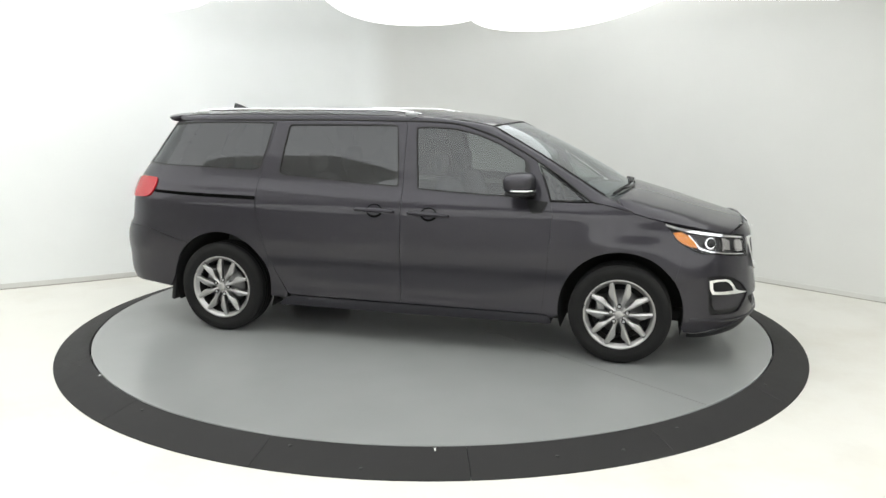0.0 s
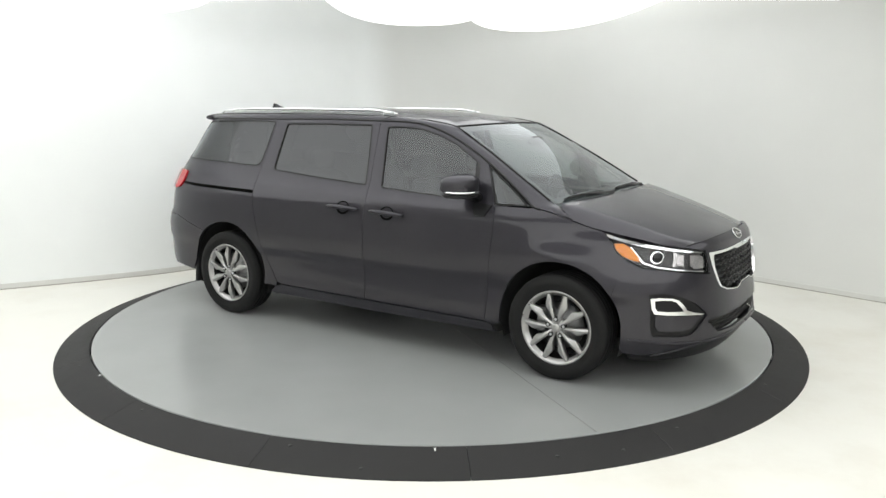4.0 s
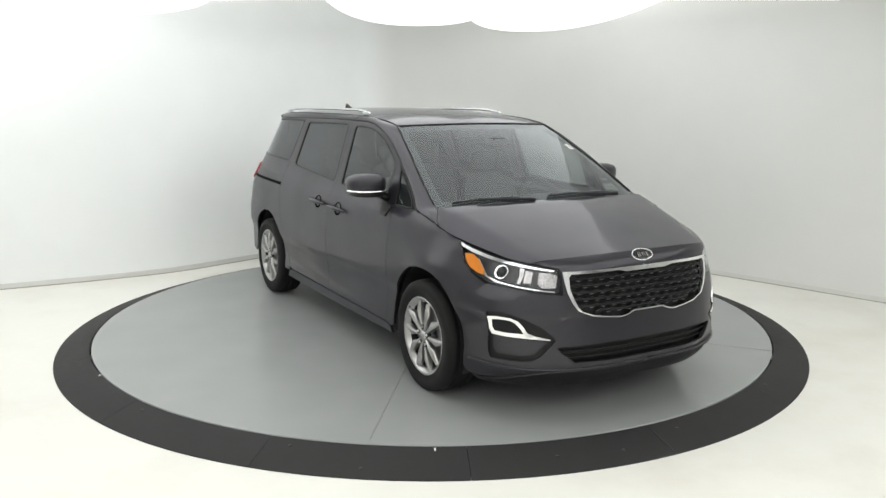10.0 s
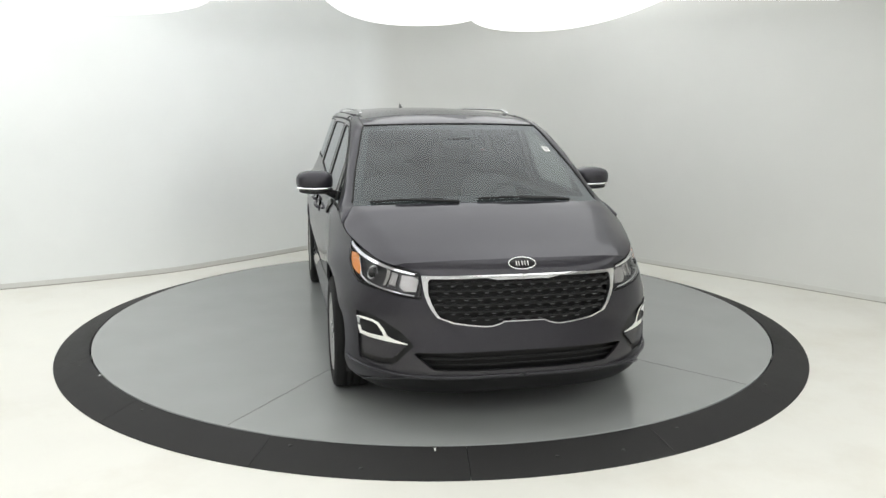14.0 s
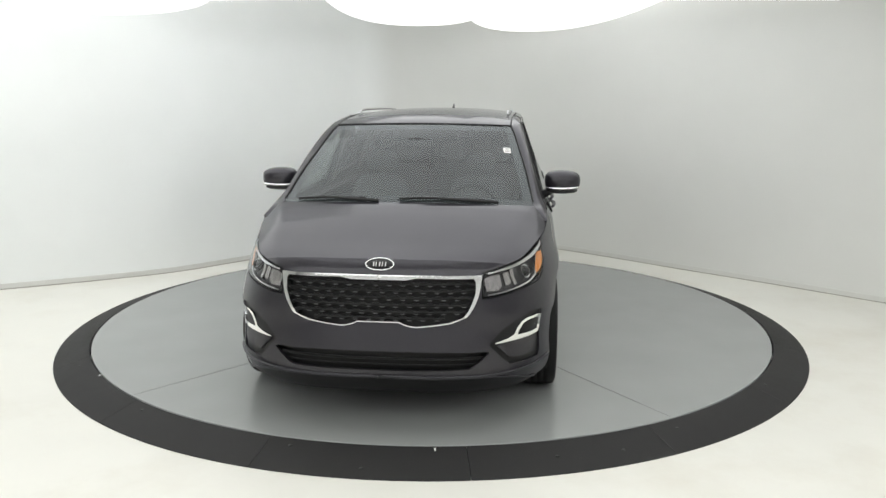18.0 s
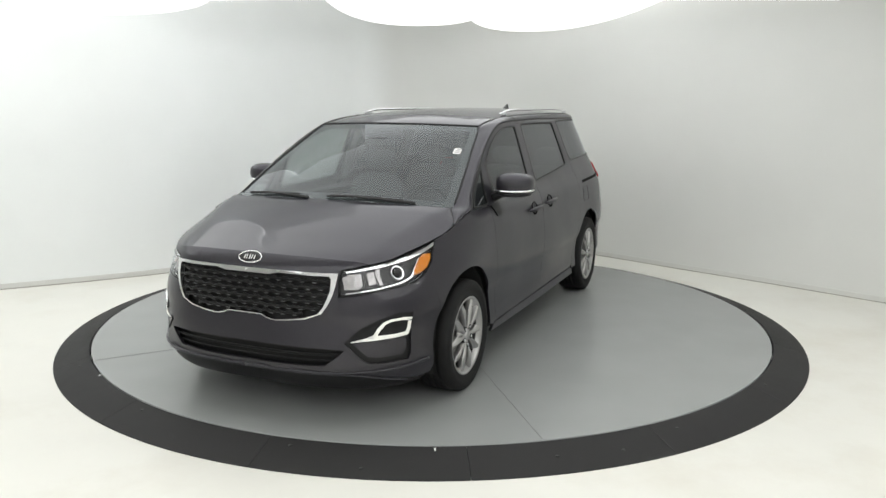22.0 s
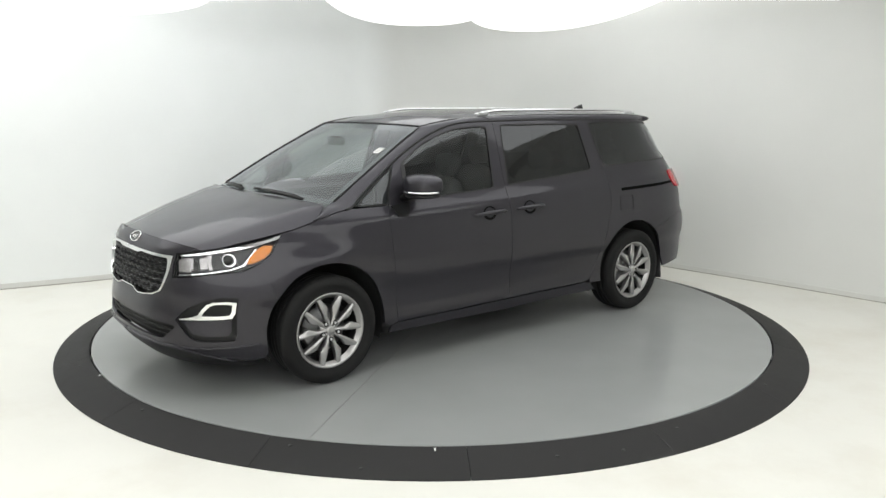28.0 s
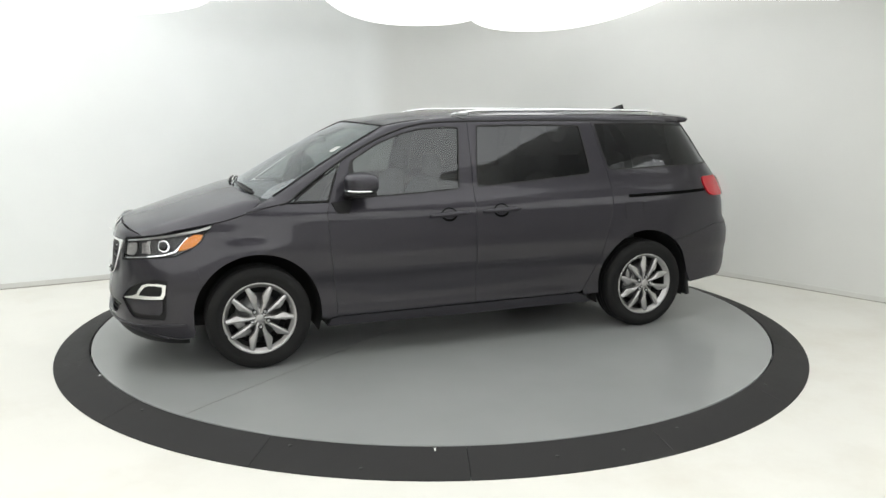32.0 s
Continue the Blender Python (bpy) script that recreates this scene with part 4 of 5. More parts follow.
S3 = V3([(lambda q: (q[0], wrap_xy(ux(q[0], q[1]), q[1])[1], q[1]))(s) for s in S_LINE])
B3 = V3(B_LINE)
S3 = [Vector(q) for q in smooth_path([tuple(q) for q in S3], 5)]
B3 = [Vector(q) for q in smooth_path([tuple(q) for q in B3], 5)]
bm = bmesh.new()
rows = []
for a, b in zip(S3, B3):
    row = []
    for k in range(6):
        t = k / 5
        q = a.lerp(b, t)
        bulge = math.sin(math.pi * t)
        q += Vector((0.004, 0.010, 0.010)) * bulge
        row.append(bm.verts.new(q))
    rows.append(row)
grid_faces(bm, rows)
outward(bm)
thicken(bm, 0.015)
pair("roof_side_rail_panel", bm, M_PAINT, van)
# black seal along the top of the doors
seal = [q + Vector((0, 0.001, -0.004)) for q in S3[8:-5]]
pair("door_seal", tube(seal, 0.008, 6), M_SEAL, van)

SCREEN_C = V3([(0.030, 0, 1.152), (-0.09, 0, 1.228), (-0.22, 0, 1.304), (-0.36, 0, 1.384), (-0.47, 0, 1.442), (-0.66, 0, 1.533), (-0.79, 0, 1.587), (-0.905, 0, 1.630)])
SCREEN_E = V3(B_LINE[2:10])
SE = [Vector(q) for q in smooth_path([tuple(q) for q in SCREEN_E], 4)]
SC = [Vector(q) for q in smooth_path([tuple(q) for q in SCREEN_C], 4)]
bm = loft(SE, SC, 16, 2.0, 2.0)
ws = part("windscreen", whole(bm), M_SCREEN, van, "clear curved windscreen")
ws.visible_shadow = False
# black ceramic band round the edge, just inside the glass
def band(f0, f1, e0, e1, name):
    """Part of the screen between fractions of height f and of half width e."""
    bm = bmesh.new()
    rows = []
    n = len(SE)
    for i in range(13):
        t = f0 + (f1 - f0) * i / 12
        k = t * (n - 1)
        j = min(int(k), n - 2)
        e = SE[j].lerp(SE[j + 1], k - j)
        c = SC[j].lerp(SC[j + 1], k - j)
        row = []
        for m in range(17):
            v = e0 + (e1 - e0) * m / 16
            q = Vector((e.x + (c.x - e.x) * (1 - v ** 2.0), e.y * v, e.z + (c.z - e.z) * (1 - v ** 2.0)))
            row.append(bm.verts.new(q + Vector((-0.004, 0, -0.004))))
        rows.append(row)
    grid_faces(bm, rows)
    return bm


M_FRIT = mat("grey_screen_border", (0.006, 0.006, 0.007), 0.5)
for f0, f1, e0, e1 in ((0, 0.085, 0, 1), (0.885, 1, 0, 1)):
    part("screen_border", whole(band(f0, f1, e0, e1, "")), M_FRIT, ws)
pair("screen_border", band(0.085, 0.885, 0.925, 1.0, ""), M_FRIT, ws)

bead = [q + Vector((0.002, 0.003, 0.002)) for q in SE[2:]]
top_bead = [Vector((SE[-1].x + (SC[-1].x - SE[-1].x) * (1 - v ** 2), SE[-1].y * v, SE[-1].z + (SC[-1].z - SE[-1].z) * (1 - v ** 2) + 0.002)) for v in np.linspace(-1, 1, 25)]
pair("screen_seal", tube(bead, 0.006, 6), M_SEAL, ws)
part("screen_seal", tube(top_bead, 0.006, 6), M_SEAL, ws)

ROOF_C = V3([(-0.905, 0, 1.630), (-1.04, 0, 1.662), (-1.30, 0, 1.700), (-1.75, 0, 1.730), (-2.4, 0, 1.740), (-3.0, 0, 1.733), (-3.4, 0, 1.716), (-3.66, 0, 1.692)])
ROOF_E = V3([(-0.965, 0.652, 1.616), (-1.08, 0.650, 1.638), (-1.28, 0.650, 1.662), (-1.75, 0.661, 1.685), (-2.4, 0.663, 1.691), (-3.0, 0.652, 1.690), (-3.4, 0.625, 1.680), (-3.60, 0.590, 1.668)])
RE = [Vector(q) for q in smooth_path([tuple(q) for q in ROOF_E], 6)]
RC = [Vector(q) for q in smooth_path([tuple(q) for q in ROOF_C], 6)]
bm = loft(RE, RC, 16, 2.0, (2.0, 3.0))
thicken(bm, 0.02)
roof = part("roof", whole(bm), M_PAINT, van)
# roof ditch seals
pair("roof_ditch", tube([q + Vector((0, 0, 0.001)) for q in RE], 0.005, 6), M_SEAL, roof)
# spoiler over the tailgate
bm = bmesh.new()
E1 = V3([(-3.52, 0.600, 1.672), (-3.58, 0.605, 1.670), (-3.64, 0.610, 1.662), (-3.665, 0.612, 1.650), (-3.64, 0.61, 1.632), (-3.55, 0.60, 1.620)])
C1 = V3([(-3.60, 0, 1.700), (-3.72, 0, 1.698), (-3.83, 0, 1.688), (-3.87, 0, 1.672), (-3.83, 0, 1.652), (-3.70, 0, 1.63)])
E1 = [Vector(q) for q in smooth_path([tuple(q) for q in E1], 4)]
C1 = [Vector(q) for q in smooth_path([tuple(q) for q in C1], 4)]
bm = loft(E1, C1, 14, 3.0, 2.6)
bm2 = whole(bm)
es = [e for e in bm2.edges if e.is_boundary]
bmesh.ops.holes_fill(bm2, edges=es, sides=0)
part("rear_spoiler", bm2, M_PAINT, van, "body-coloured roof spoiler")

HOOD_E = [(-0.045, 0.840, 1.122)] + [(x, wrap_xy(ux(x, z), z)[1] - dy, z + 0.002) for x, z, dy in ((0.045, 1.058, 0.010), (0.10, 1.040, 0.004), (0.18, 1.016, 0.0), (0.27, 0.996, 0.0), (0.38, 0.974, 0.0), (0.50, 0.950, 0.0))] + \
    [(*wrap_xy(0.64, 0.926), 0.926), (*wrap_xy(0.770, 0.909), 0.908)]
HOOD_C = [(0.040, 0, 1.160), (0.10, 0, 1.149), (0.17, 0, 1.132), (0.27, 0, 1.106), (0.38, 0, 1.075), (0.50, 0, 1.040), (0.63, 0, 1.002), (0.75, 0, 0.970), (0.832, 0, 0.948)]
# the ridge where the top of the bonnet turns down to its flank
HOOD_K = [(-0.040, 0.800, 1.142), (0.055, 0.785, 1.124), (0.12, 0.772, 1.107), (0.20, 0.752, 1.085), (0.30, 0.730, 1.058), (0.41, 0.705, 1.026), (0.525, 0.680, 0.990), (0.645, 0.655, 0.951), (0.735, 0.615, 0.922)]
HE = [Vector(q) for q in smooth_path([tuple(q) for q in V3(HOOD_E)], 5)]
HC = [Vector(q) for q in smooth_path([tuple(q) for q in V3(HOOD_C)], 5)]
HK = [Vector(q) for q in smooth_path([tuple(q) for q in V3(HOOD_K)], 5)]
bm = bmesh.new()
rows = []
for i, (e, k, c) in enumerate(zip(HE, HK, HC)):
    f = i / (len(HE) - 1)
    row = []
    for j in range(5):
        q = e.lerp(k, j / 5)
        bulge = math.sin(math.pi * j / 5) * 0.008 * (1 - f)
        row.append(bm.verts.new(q + Vector((0, bulge, bulge))))
    for j in range(19):
        v = 1 - j / 18
        row.append(bm.verts.new((c.x - (c.x - k.x) * v ** 2.3, k.y * v, c.z - (c.z - k.z) * v ** 2.1)))
    rows.append(row)
grid_faces(bm, rows)
outward(bm)
thicken(bm, 0.016)
part("bonnet", whole(bm), M_PAINT, van)

# cowl at the foot of the screen
bm = bmesh.new()
rows = []
for k in range(15):
    v = 1 - k / 14
    a = Vector((SE[0].x + (SC[0].x - SE[0].x) * (1 - v ** 2.0), SE[0].y * v, SE[0].z + (SC[0].z - SE[0].z) * (1 - v ** 2.0)))
    b = Vector((HE[0].x + (HC[0].x - HE[0].x) * (1 - v ** 2.3), HE[0].y * v, HE[0].z + (HC[0].z - HE[0].z) * (1 - v ** 2.6)))
    rows.append([bm.verts.new(a + Vector((0.02, 0, -0.018))), bm.verts.new(a.lerp(b, 0.5) + Vector((0.01, 0, -0.024))), bm.verts.new(b + Vector((0.02, 0, -0.018)))])
grid_faces(bm, rows)
outward(bm)
part("cowl", whole(bm), M_BLACK, van, "black plastic cowl")


def on_screen(f, y, off=0.02):
    """Place on the screen at fraction of height f and half width y."""
    k = f * (len(SE) - 1)
    j = min(int(k), len(SE) - 2)
    e = SE[j].lerp(SE[j + 1], k - j)
    c = SC[j].lerp(SC[j + 1], k - j)
    v = min(1, abs(y) / e.y)
    return Vector((e.x + (c.x - e.x) * (1 - v ** 2.0), y, e.z + (c.z - e.z) * (1 - v ** 2.0))) + Vector((0.6, 0, 0.8)) * off


# wipers: both pivot at the cowl and lie along the foot of the screen
for y0, y1 in ((-0.66, -0.18), (0.02, 0.58)):
    wiper = part("wiper_arm", tube([on_screen(0.0, y1 + 0.02, 0.02), on_screen(0.015, (y0 + y1) / 2, 0.03), on_screen(0.03, y0 + 0.1, 0.03)], [0.012, 0.009, 0.006], 6), M_BLACK, van, "black wiper arm and blade")
    part("wiper_blade", tube([on_screen(0.035 + 0.01 * math.sin(3 * k / 12), y0 - 0.05 + (y1 - y0 - 0.02) * k / 12, 0.012) for k in range(13)], 0.008, 6), M_SEAL, wiper)

# ---------------------------------------------------------------- side glass and trim
def add_window(name, poly, parents, material, label, off=-0.006):
    g = grow(rounded(poly, 0.02, 2), -0.002)
    bm = drape(g, 0.08, off=off, depth=0.004, gap=0)
    rim = drape(grow(rounded(poly, 0.02, 2), 0.004), 0.06, [grow(rounded(poly, 0.02, 2), -0.014)], off=0.0015, depth=0.014, gap=0)
    for k in (0, 1):
        ob = part(name, mirrored(bm) if k else bm.copy(), material, parents[k], label)
        ob.visible_shadow = False
        part("window_seal", mirrored(rim) if k else rim.copy(), M_SEAL, parents[k])
    bm.free()
    rim.free()


add_window("door_window", DOOR_WIN, front_doors, M_SIDEGLASS, "tinted door window")
add_window("sliding_door_window", SLIDE_WIN, slide_doors, M_REARGLASS, "dark privacy glass window")
add_window("quarter_window", QUARTER_WIN, (van, van), M_REARGLASS, "dark privacy glass rear quarter window", off=-0.003)
add_window("corner_window", TRI, (van, van), M_SIDEGLASS, "small triangular window", off=-0.004)
# pale sill under the windows is bodywork; black divider at the back of the front door glass
for k in (0, 1):
    t = drape(X((-0.668, 1.365), (-0.70, 1.39), (-0.69, 1.13), (-0.655, 1.128)), 0.06, off=0.002, depth=0.01, gap=0)
    part("window_divider", mirrored(t) if k else t, M_BLACK, front_doors[k])

# sliding door rail slot
SLOT = X((-2.760, 1.050), (-3.10, 1.057), (-3.40, 1.065), (-3.660, 1.076), (-3.685, 1.088), (-3.660, 1.096), (-3.40, 1.088), (-3.10, 1.081), (-2.760, 1.075))
part("rail_slot", mirrored(drape(SLOT, 0.05, off=0.005, depth=0.008, gap=0)), M_VOID, van, "black sliding door rail slot")
SLOT_L = X((-2.90, 1.053), (-3.10, 1.057), (-3.40, 1.065), (-3.660, 1.076), (-3.685, 1.088), (-3.660, 1.096), (-3.40, 1.088), (-3.10, 1.081), (-2.90, 1.077))
part("rail_slot", drape(SLOT_L, 0.05, off=0.005, depth=0.008, gap=0), M_VOID, van, "black sliding door rail slot")
# fuel flap, left flank only
FUEL = rounded(X((-2.86, 0.885), (-2.86, 1.015), (-3.03, 1.018), (-3.03, 0.885)), 0.025, 3)
part("fuel_flap_gap", drape(FUEL, 0.05, [grow(FUEL, -0.004)], off=0.003, depth=0.004, gap=0), M_SEAL, van)

# door handles
for doors, x0, x1, z0, z1 in ((slide_doors, -1.935, -1.632, 1.008, 1.000), (front_doors, -1.522, -1.214, 0.998, 0.986)):
    xm, zm = (x0 + x1) / 2, (z0 + z1) / 2
    um = ux(xm, zm)
    cup = [(um + 0.062 * math.cos(a), zm + 0.050 * math.sin(a)) for a in np.linspace(0, 2 * math.pi, 20, endpoint=False)]
    for k in (0, 1):
        # black ring painted as the shade at the edge of the body-coloured cup
        cup_in = [(um + 0.052 * math.cos(a), zm + 0.004 + 0.038 * math.sin(a)) for a in np.linspace(0, 2 * math.pi, 20, endpoint=False)]
        b = drape(cup, 0.03, [cup_in], off=0.004, depth=0.006, gap=0)
        part("handle_cup_shade", mirrored(b) if k else b, M_VOID, doors[k])
        path, rad = [], []
        for t in np.linspace(0, 1, 15):
            x, z = x0 + (x1 - x0) * t, z0 + (z1 - z0) * t
            path.append(wrap(ux(x, z), z, 0.010 + 0.026 * math.sin(math.pi * t) ** 0.5))
            rad.append(0.006 + 0.010 * math.sin(math.pi * min(max(t * 0.92 + 0.04, 0), 1)) ** 0.6)
        b = tube(path, rad, 8, flat=1.05)
        h = part("door_handle", mirrored(b) if k else b, M_PAINT, doors[k])

# ---------------------------------------------------------------- mirrors
def shell(cx, cy, cz, sx, sy, sz, e=2.6, nu=24, nv=14, fn=None):
    """A rounded box with superelliptic sections."""
    bm = bmesh.new()
    rows = []

    def sp(c):
        return math.copysign(abs(c) ** (2 / e), c)
    for j in range(nv + 1):
        b = -math.pi / 2 + math.pi * j / nv
        row = []
        for i in range(nu):
            a = 2 * math.pi * i / nu
            q = Vector((sx * sp(math.cos(b)) * sp(math.cos(a)), sy * sp(math.cos(b)) * sp(math.sin(a)), sz * sp(math.sin(b))))
            if fn:
                q = fn(q)
            row.append(bm.verts.new(q + Vector((cx, cy, cz))))
        rows.append(row + [row[0]])
    grid_faces(bm, rows)
    bmesh.ops.remove_doubles(bm, verts=bm.verts, dist=1e-4)
    bmesh.ops.recalc_face_normals(bm, faces=bm.faces)
    return bm


def mirror_shape(q):
    q = q.copy()
    q.x += -0.35 * max(0, q.y) * 0.6          # swept back outwards
    q.z *= 1 - 0.9 * max(0, q.y) * 0.8
    return q


MX, MY, MZ = -0.690 + AXLE_X, 1.030, 1.230
for k in (0, 1):
    mk = (lambda b: mirrored(b)) if k else (lambda b: b)
    mir = part("door_mirror", mk(shell(MX, MY, MZ + 0.012, 0.104, 0.127, 0.074, 3.0, fn=mirror_shape)), M_PAINT, van, "grey door mirror with chrome strip")
    part("mirror_foot", mk(shell(MX - 0.002, MY - 0.005, MZ - 0.055, 0.098, 0.114, 0.022, 2.6, fn=mirror_shape)), M_BLACK, mir)
    strip = []
    for a in np.linspace(-1.25, 1.75, 18):
        c, s = math.cos(a), math.sin(a)
        q = mirror_shape(Vector((0.102 * math.copysign(abs(c) ** 0.65, c), 0.122 * math.copysign(abs(s) ** 0.625, s), -0.046)))
        strip.append(q + Vector((MX, MY, MZ + 0.012)))
    part("mirror_strip", mk(tube(strip, [0.003] + [0.008] * 16 + [0.003], 6)), M_CHROME, mir, "chrome strip")
    base = drape(X((-0.515, 1.105), (-0.66, 1.118), (-0.655, 1.075), (-0.625, 1.030), (-0.55, 1.035)), 0.05, off=0.010, depth=0.014, gap=0)
    part("mirror_base", mk(base), M_GRILLE, mir)
    arm = tube([Vector((MX + 0.045, 0.885, MZ - 0.085)), Vector((MX + 0.035, 0.93, MZ - 0.065)), Vector((MX + 0.015, 0.975, MZ - 0.045))], [0.045, 0.036, 0.03], 10, flat=0.7)
    part("mirror_arm", mk(arm), M_GRILLE, mir)
    glassbm = shell(MX - 0.099, MY, MZ + 0.01, 0.008, 0.092, 0.052, 3.0)
    part("mirror_glass", mk(glassbm), M_CHROME, mir)

# ---------------------------------------------------------------- roof rails and aerial
rail = []
rr = []
for t in np.linspace(0, 1, 28):
    x = -1.52 - 1.94 * t
    h = 0.020 * min(1, (t / 0.12) ** 0.6 if t < 0.12 else 1, ((1 - t) / 0.10) ** 0.6 if t > 0.90 else 1)
    y = 0.618 - 0.02 * abs(t - 0.4) - 0.03 * max(0, t - 0.75)
    j = np.interp(x, [-3.6, -3.4, -3.0, -2.4, -1.75, -1.28], [1.678, 1.690, 1.699, 1.701, 1.697, 1.682])
    rail.append(Vector((x + AXLE_X, y, j + h + 0.010)))
    rr.append(0.0115 * (0.55 + 0.45 * min(1, t / 0.10, (1 - t) / 0.08)))
pair("roof_rail", tube(rail, rr, 10, flat=0.85), M_CHROME, van, "bright silver roof rail")
for x in (-1.60, -3.36):
    b = bmesh.new()
    boxy(b, x + AXLE_X, 0.612, 1.702, 0.10, 0.018, 0.026, 0.005)
    pair("rail_foot", b, M_SATIN, van)
bm = bmesh.new()
prof = [(-3.27, 1.725, 0.024), (-3.34, 1.748, 0.015), (-3.39, 1.768, 0.008), (-3.425, 1.776, 0.005), (-3.440, 1.725, 0.020)]
rows = []
for x, z, w in prof:
    rows.append([bm.verts.new((x + AXLE_X, s * w, zz)) for s, zz in ((-1, 1.708), (-0.5, z), (0.5, z), (1, 1.708))])
grid_faces(bm, rows)
bm.faces.new(rows[0])
bm.faces.new(rows[-1][::-1])
bmesh.ops.recalc_face_normals(bm, faces=bm.faces)
part("roof_aerial", bm, M_GLOSSBLACK, van, "small black fin aerial")

# ---------------------------------------------------------------- inner shell, arches, underbody
inner_poly = [(1.95, 0.90), (1.95, 0.24), (0.46, 0.23)] + arc(ARCH_F, -18, 198, r=0.445, n=24) + X((-0.46, 0.24), (-2.58, 0.24)) + arc(ARCH_R, -18, 198, r=0.445, n=24) + X((-3.55, 0.34)) + \
    [(-6.2, 0.38), (-6.2, 1.10), (ux(-0.25, 1.10), 1.10), (ux(0.05, 1.03), 1.03), (ux(0.27, 0.97), 0.97), (uy(0.6, 0.90), 0.90)]
part("inner_shell", whole(drape(inner_poly, 0.12, [grow(GRILLE_OUT, -0.002), grow(LAMP, -0.001), INTAKE, FOG_BACK], off=-0.080, depth=0, gap=0)), M_UNDER, van)
for cx in (ARCH_F, ARCH_R):
    bm = bmesh.new()
    rows = []
    for y in (0.50, 0.80, 0.925):
        rows.append([bm.verts.new((cx + AXLE_X + 0.432 * math.cos(radians(a)), y, 0.365 + 0.432 * math.sin(radians(a)))) for a in range(-20, 201, 10)])
    grid_faces(bm, rows)
    cen = bm.verts.new((cx + AXLE_X, 0.50, 0.365))
    for i in range(len(rows[0]) - 1):
        bm.faces.new((cen, rows[0][i], rows[0][i + 1]))
    bmesh.ops.recalc_face_normals(bm, faces=bm.faces)
    pair("wheel_arch_liner", bm, M_UNDER, van)
bm = bmesh.new()
boxy(bm, -1.58 + AXLE_X, 0, 0.27, 4.6, 1.10, 0.10, 0.03)
boxy(bm, -1.53 + AXLE_X, 0, 0.26, 2.10, 1.72, 0.10, 0.03)
boxy(bm, 0.60 + AXLE_X, 0, 0.27, 0.25, 1.40, 0.10, 0.03)
boxy(bm, -3.75 + AXLE_X, 0, 0.36, 0.45, 1.50, 0.10, 0.03)
part("underbody", bm, M_UNDER, van)
for x, z0, z1 in ((-2.545, 0.225, 0.35), (-3.520, 0.21, 0.42)):
    b = bmesh.new()
    boxy(b, x + AXLE_X, 0.83, (z0 + z1) / 2, 0.035, 0.19, z1 - z0, 0.012, Matrix.Rotation(radians(8), 4, "Y"))
    pair("mud_flap", b, M_BLACK, van, "black mud flap")

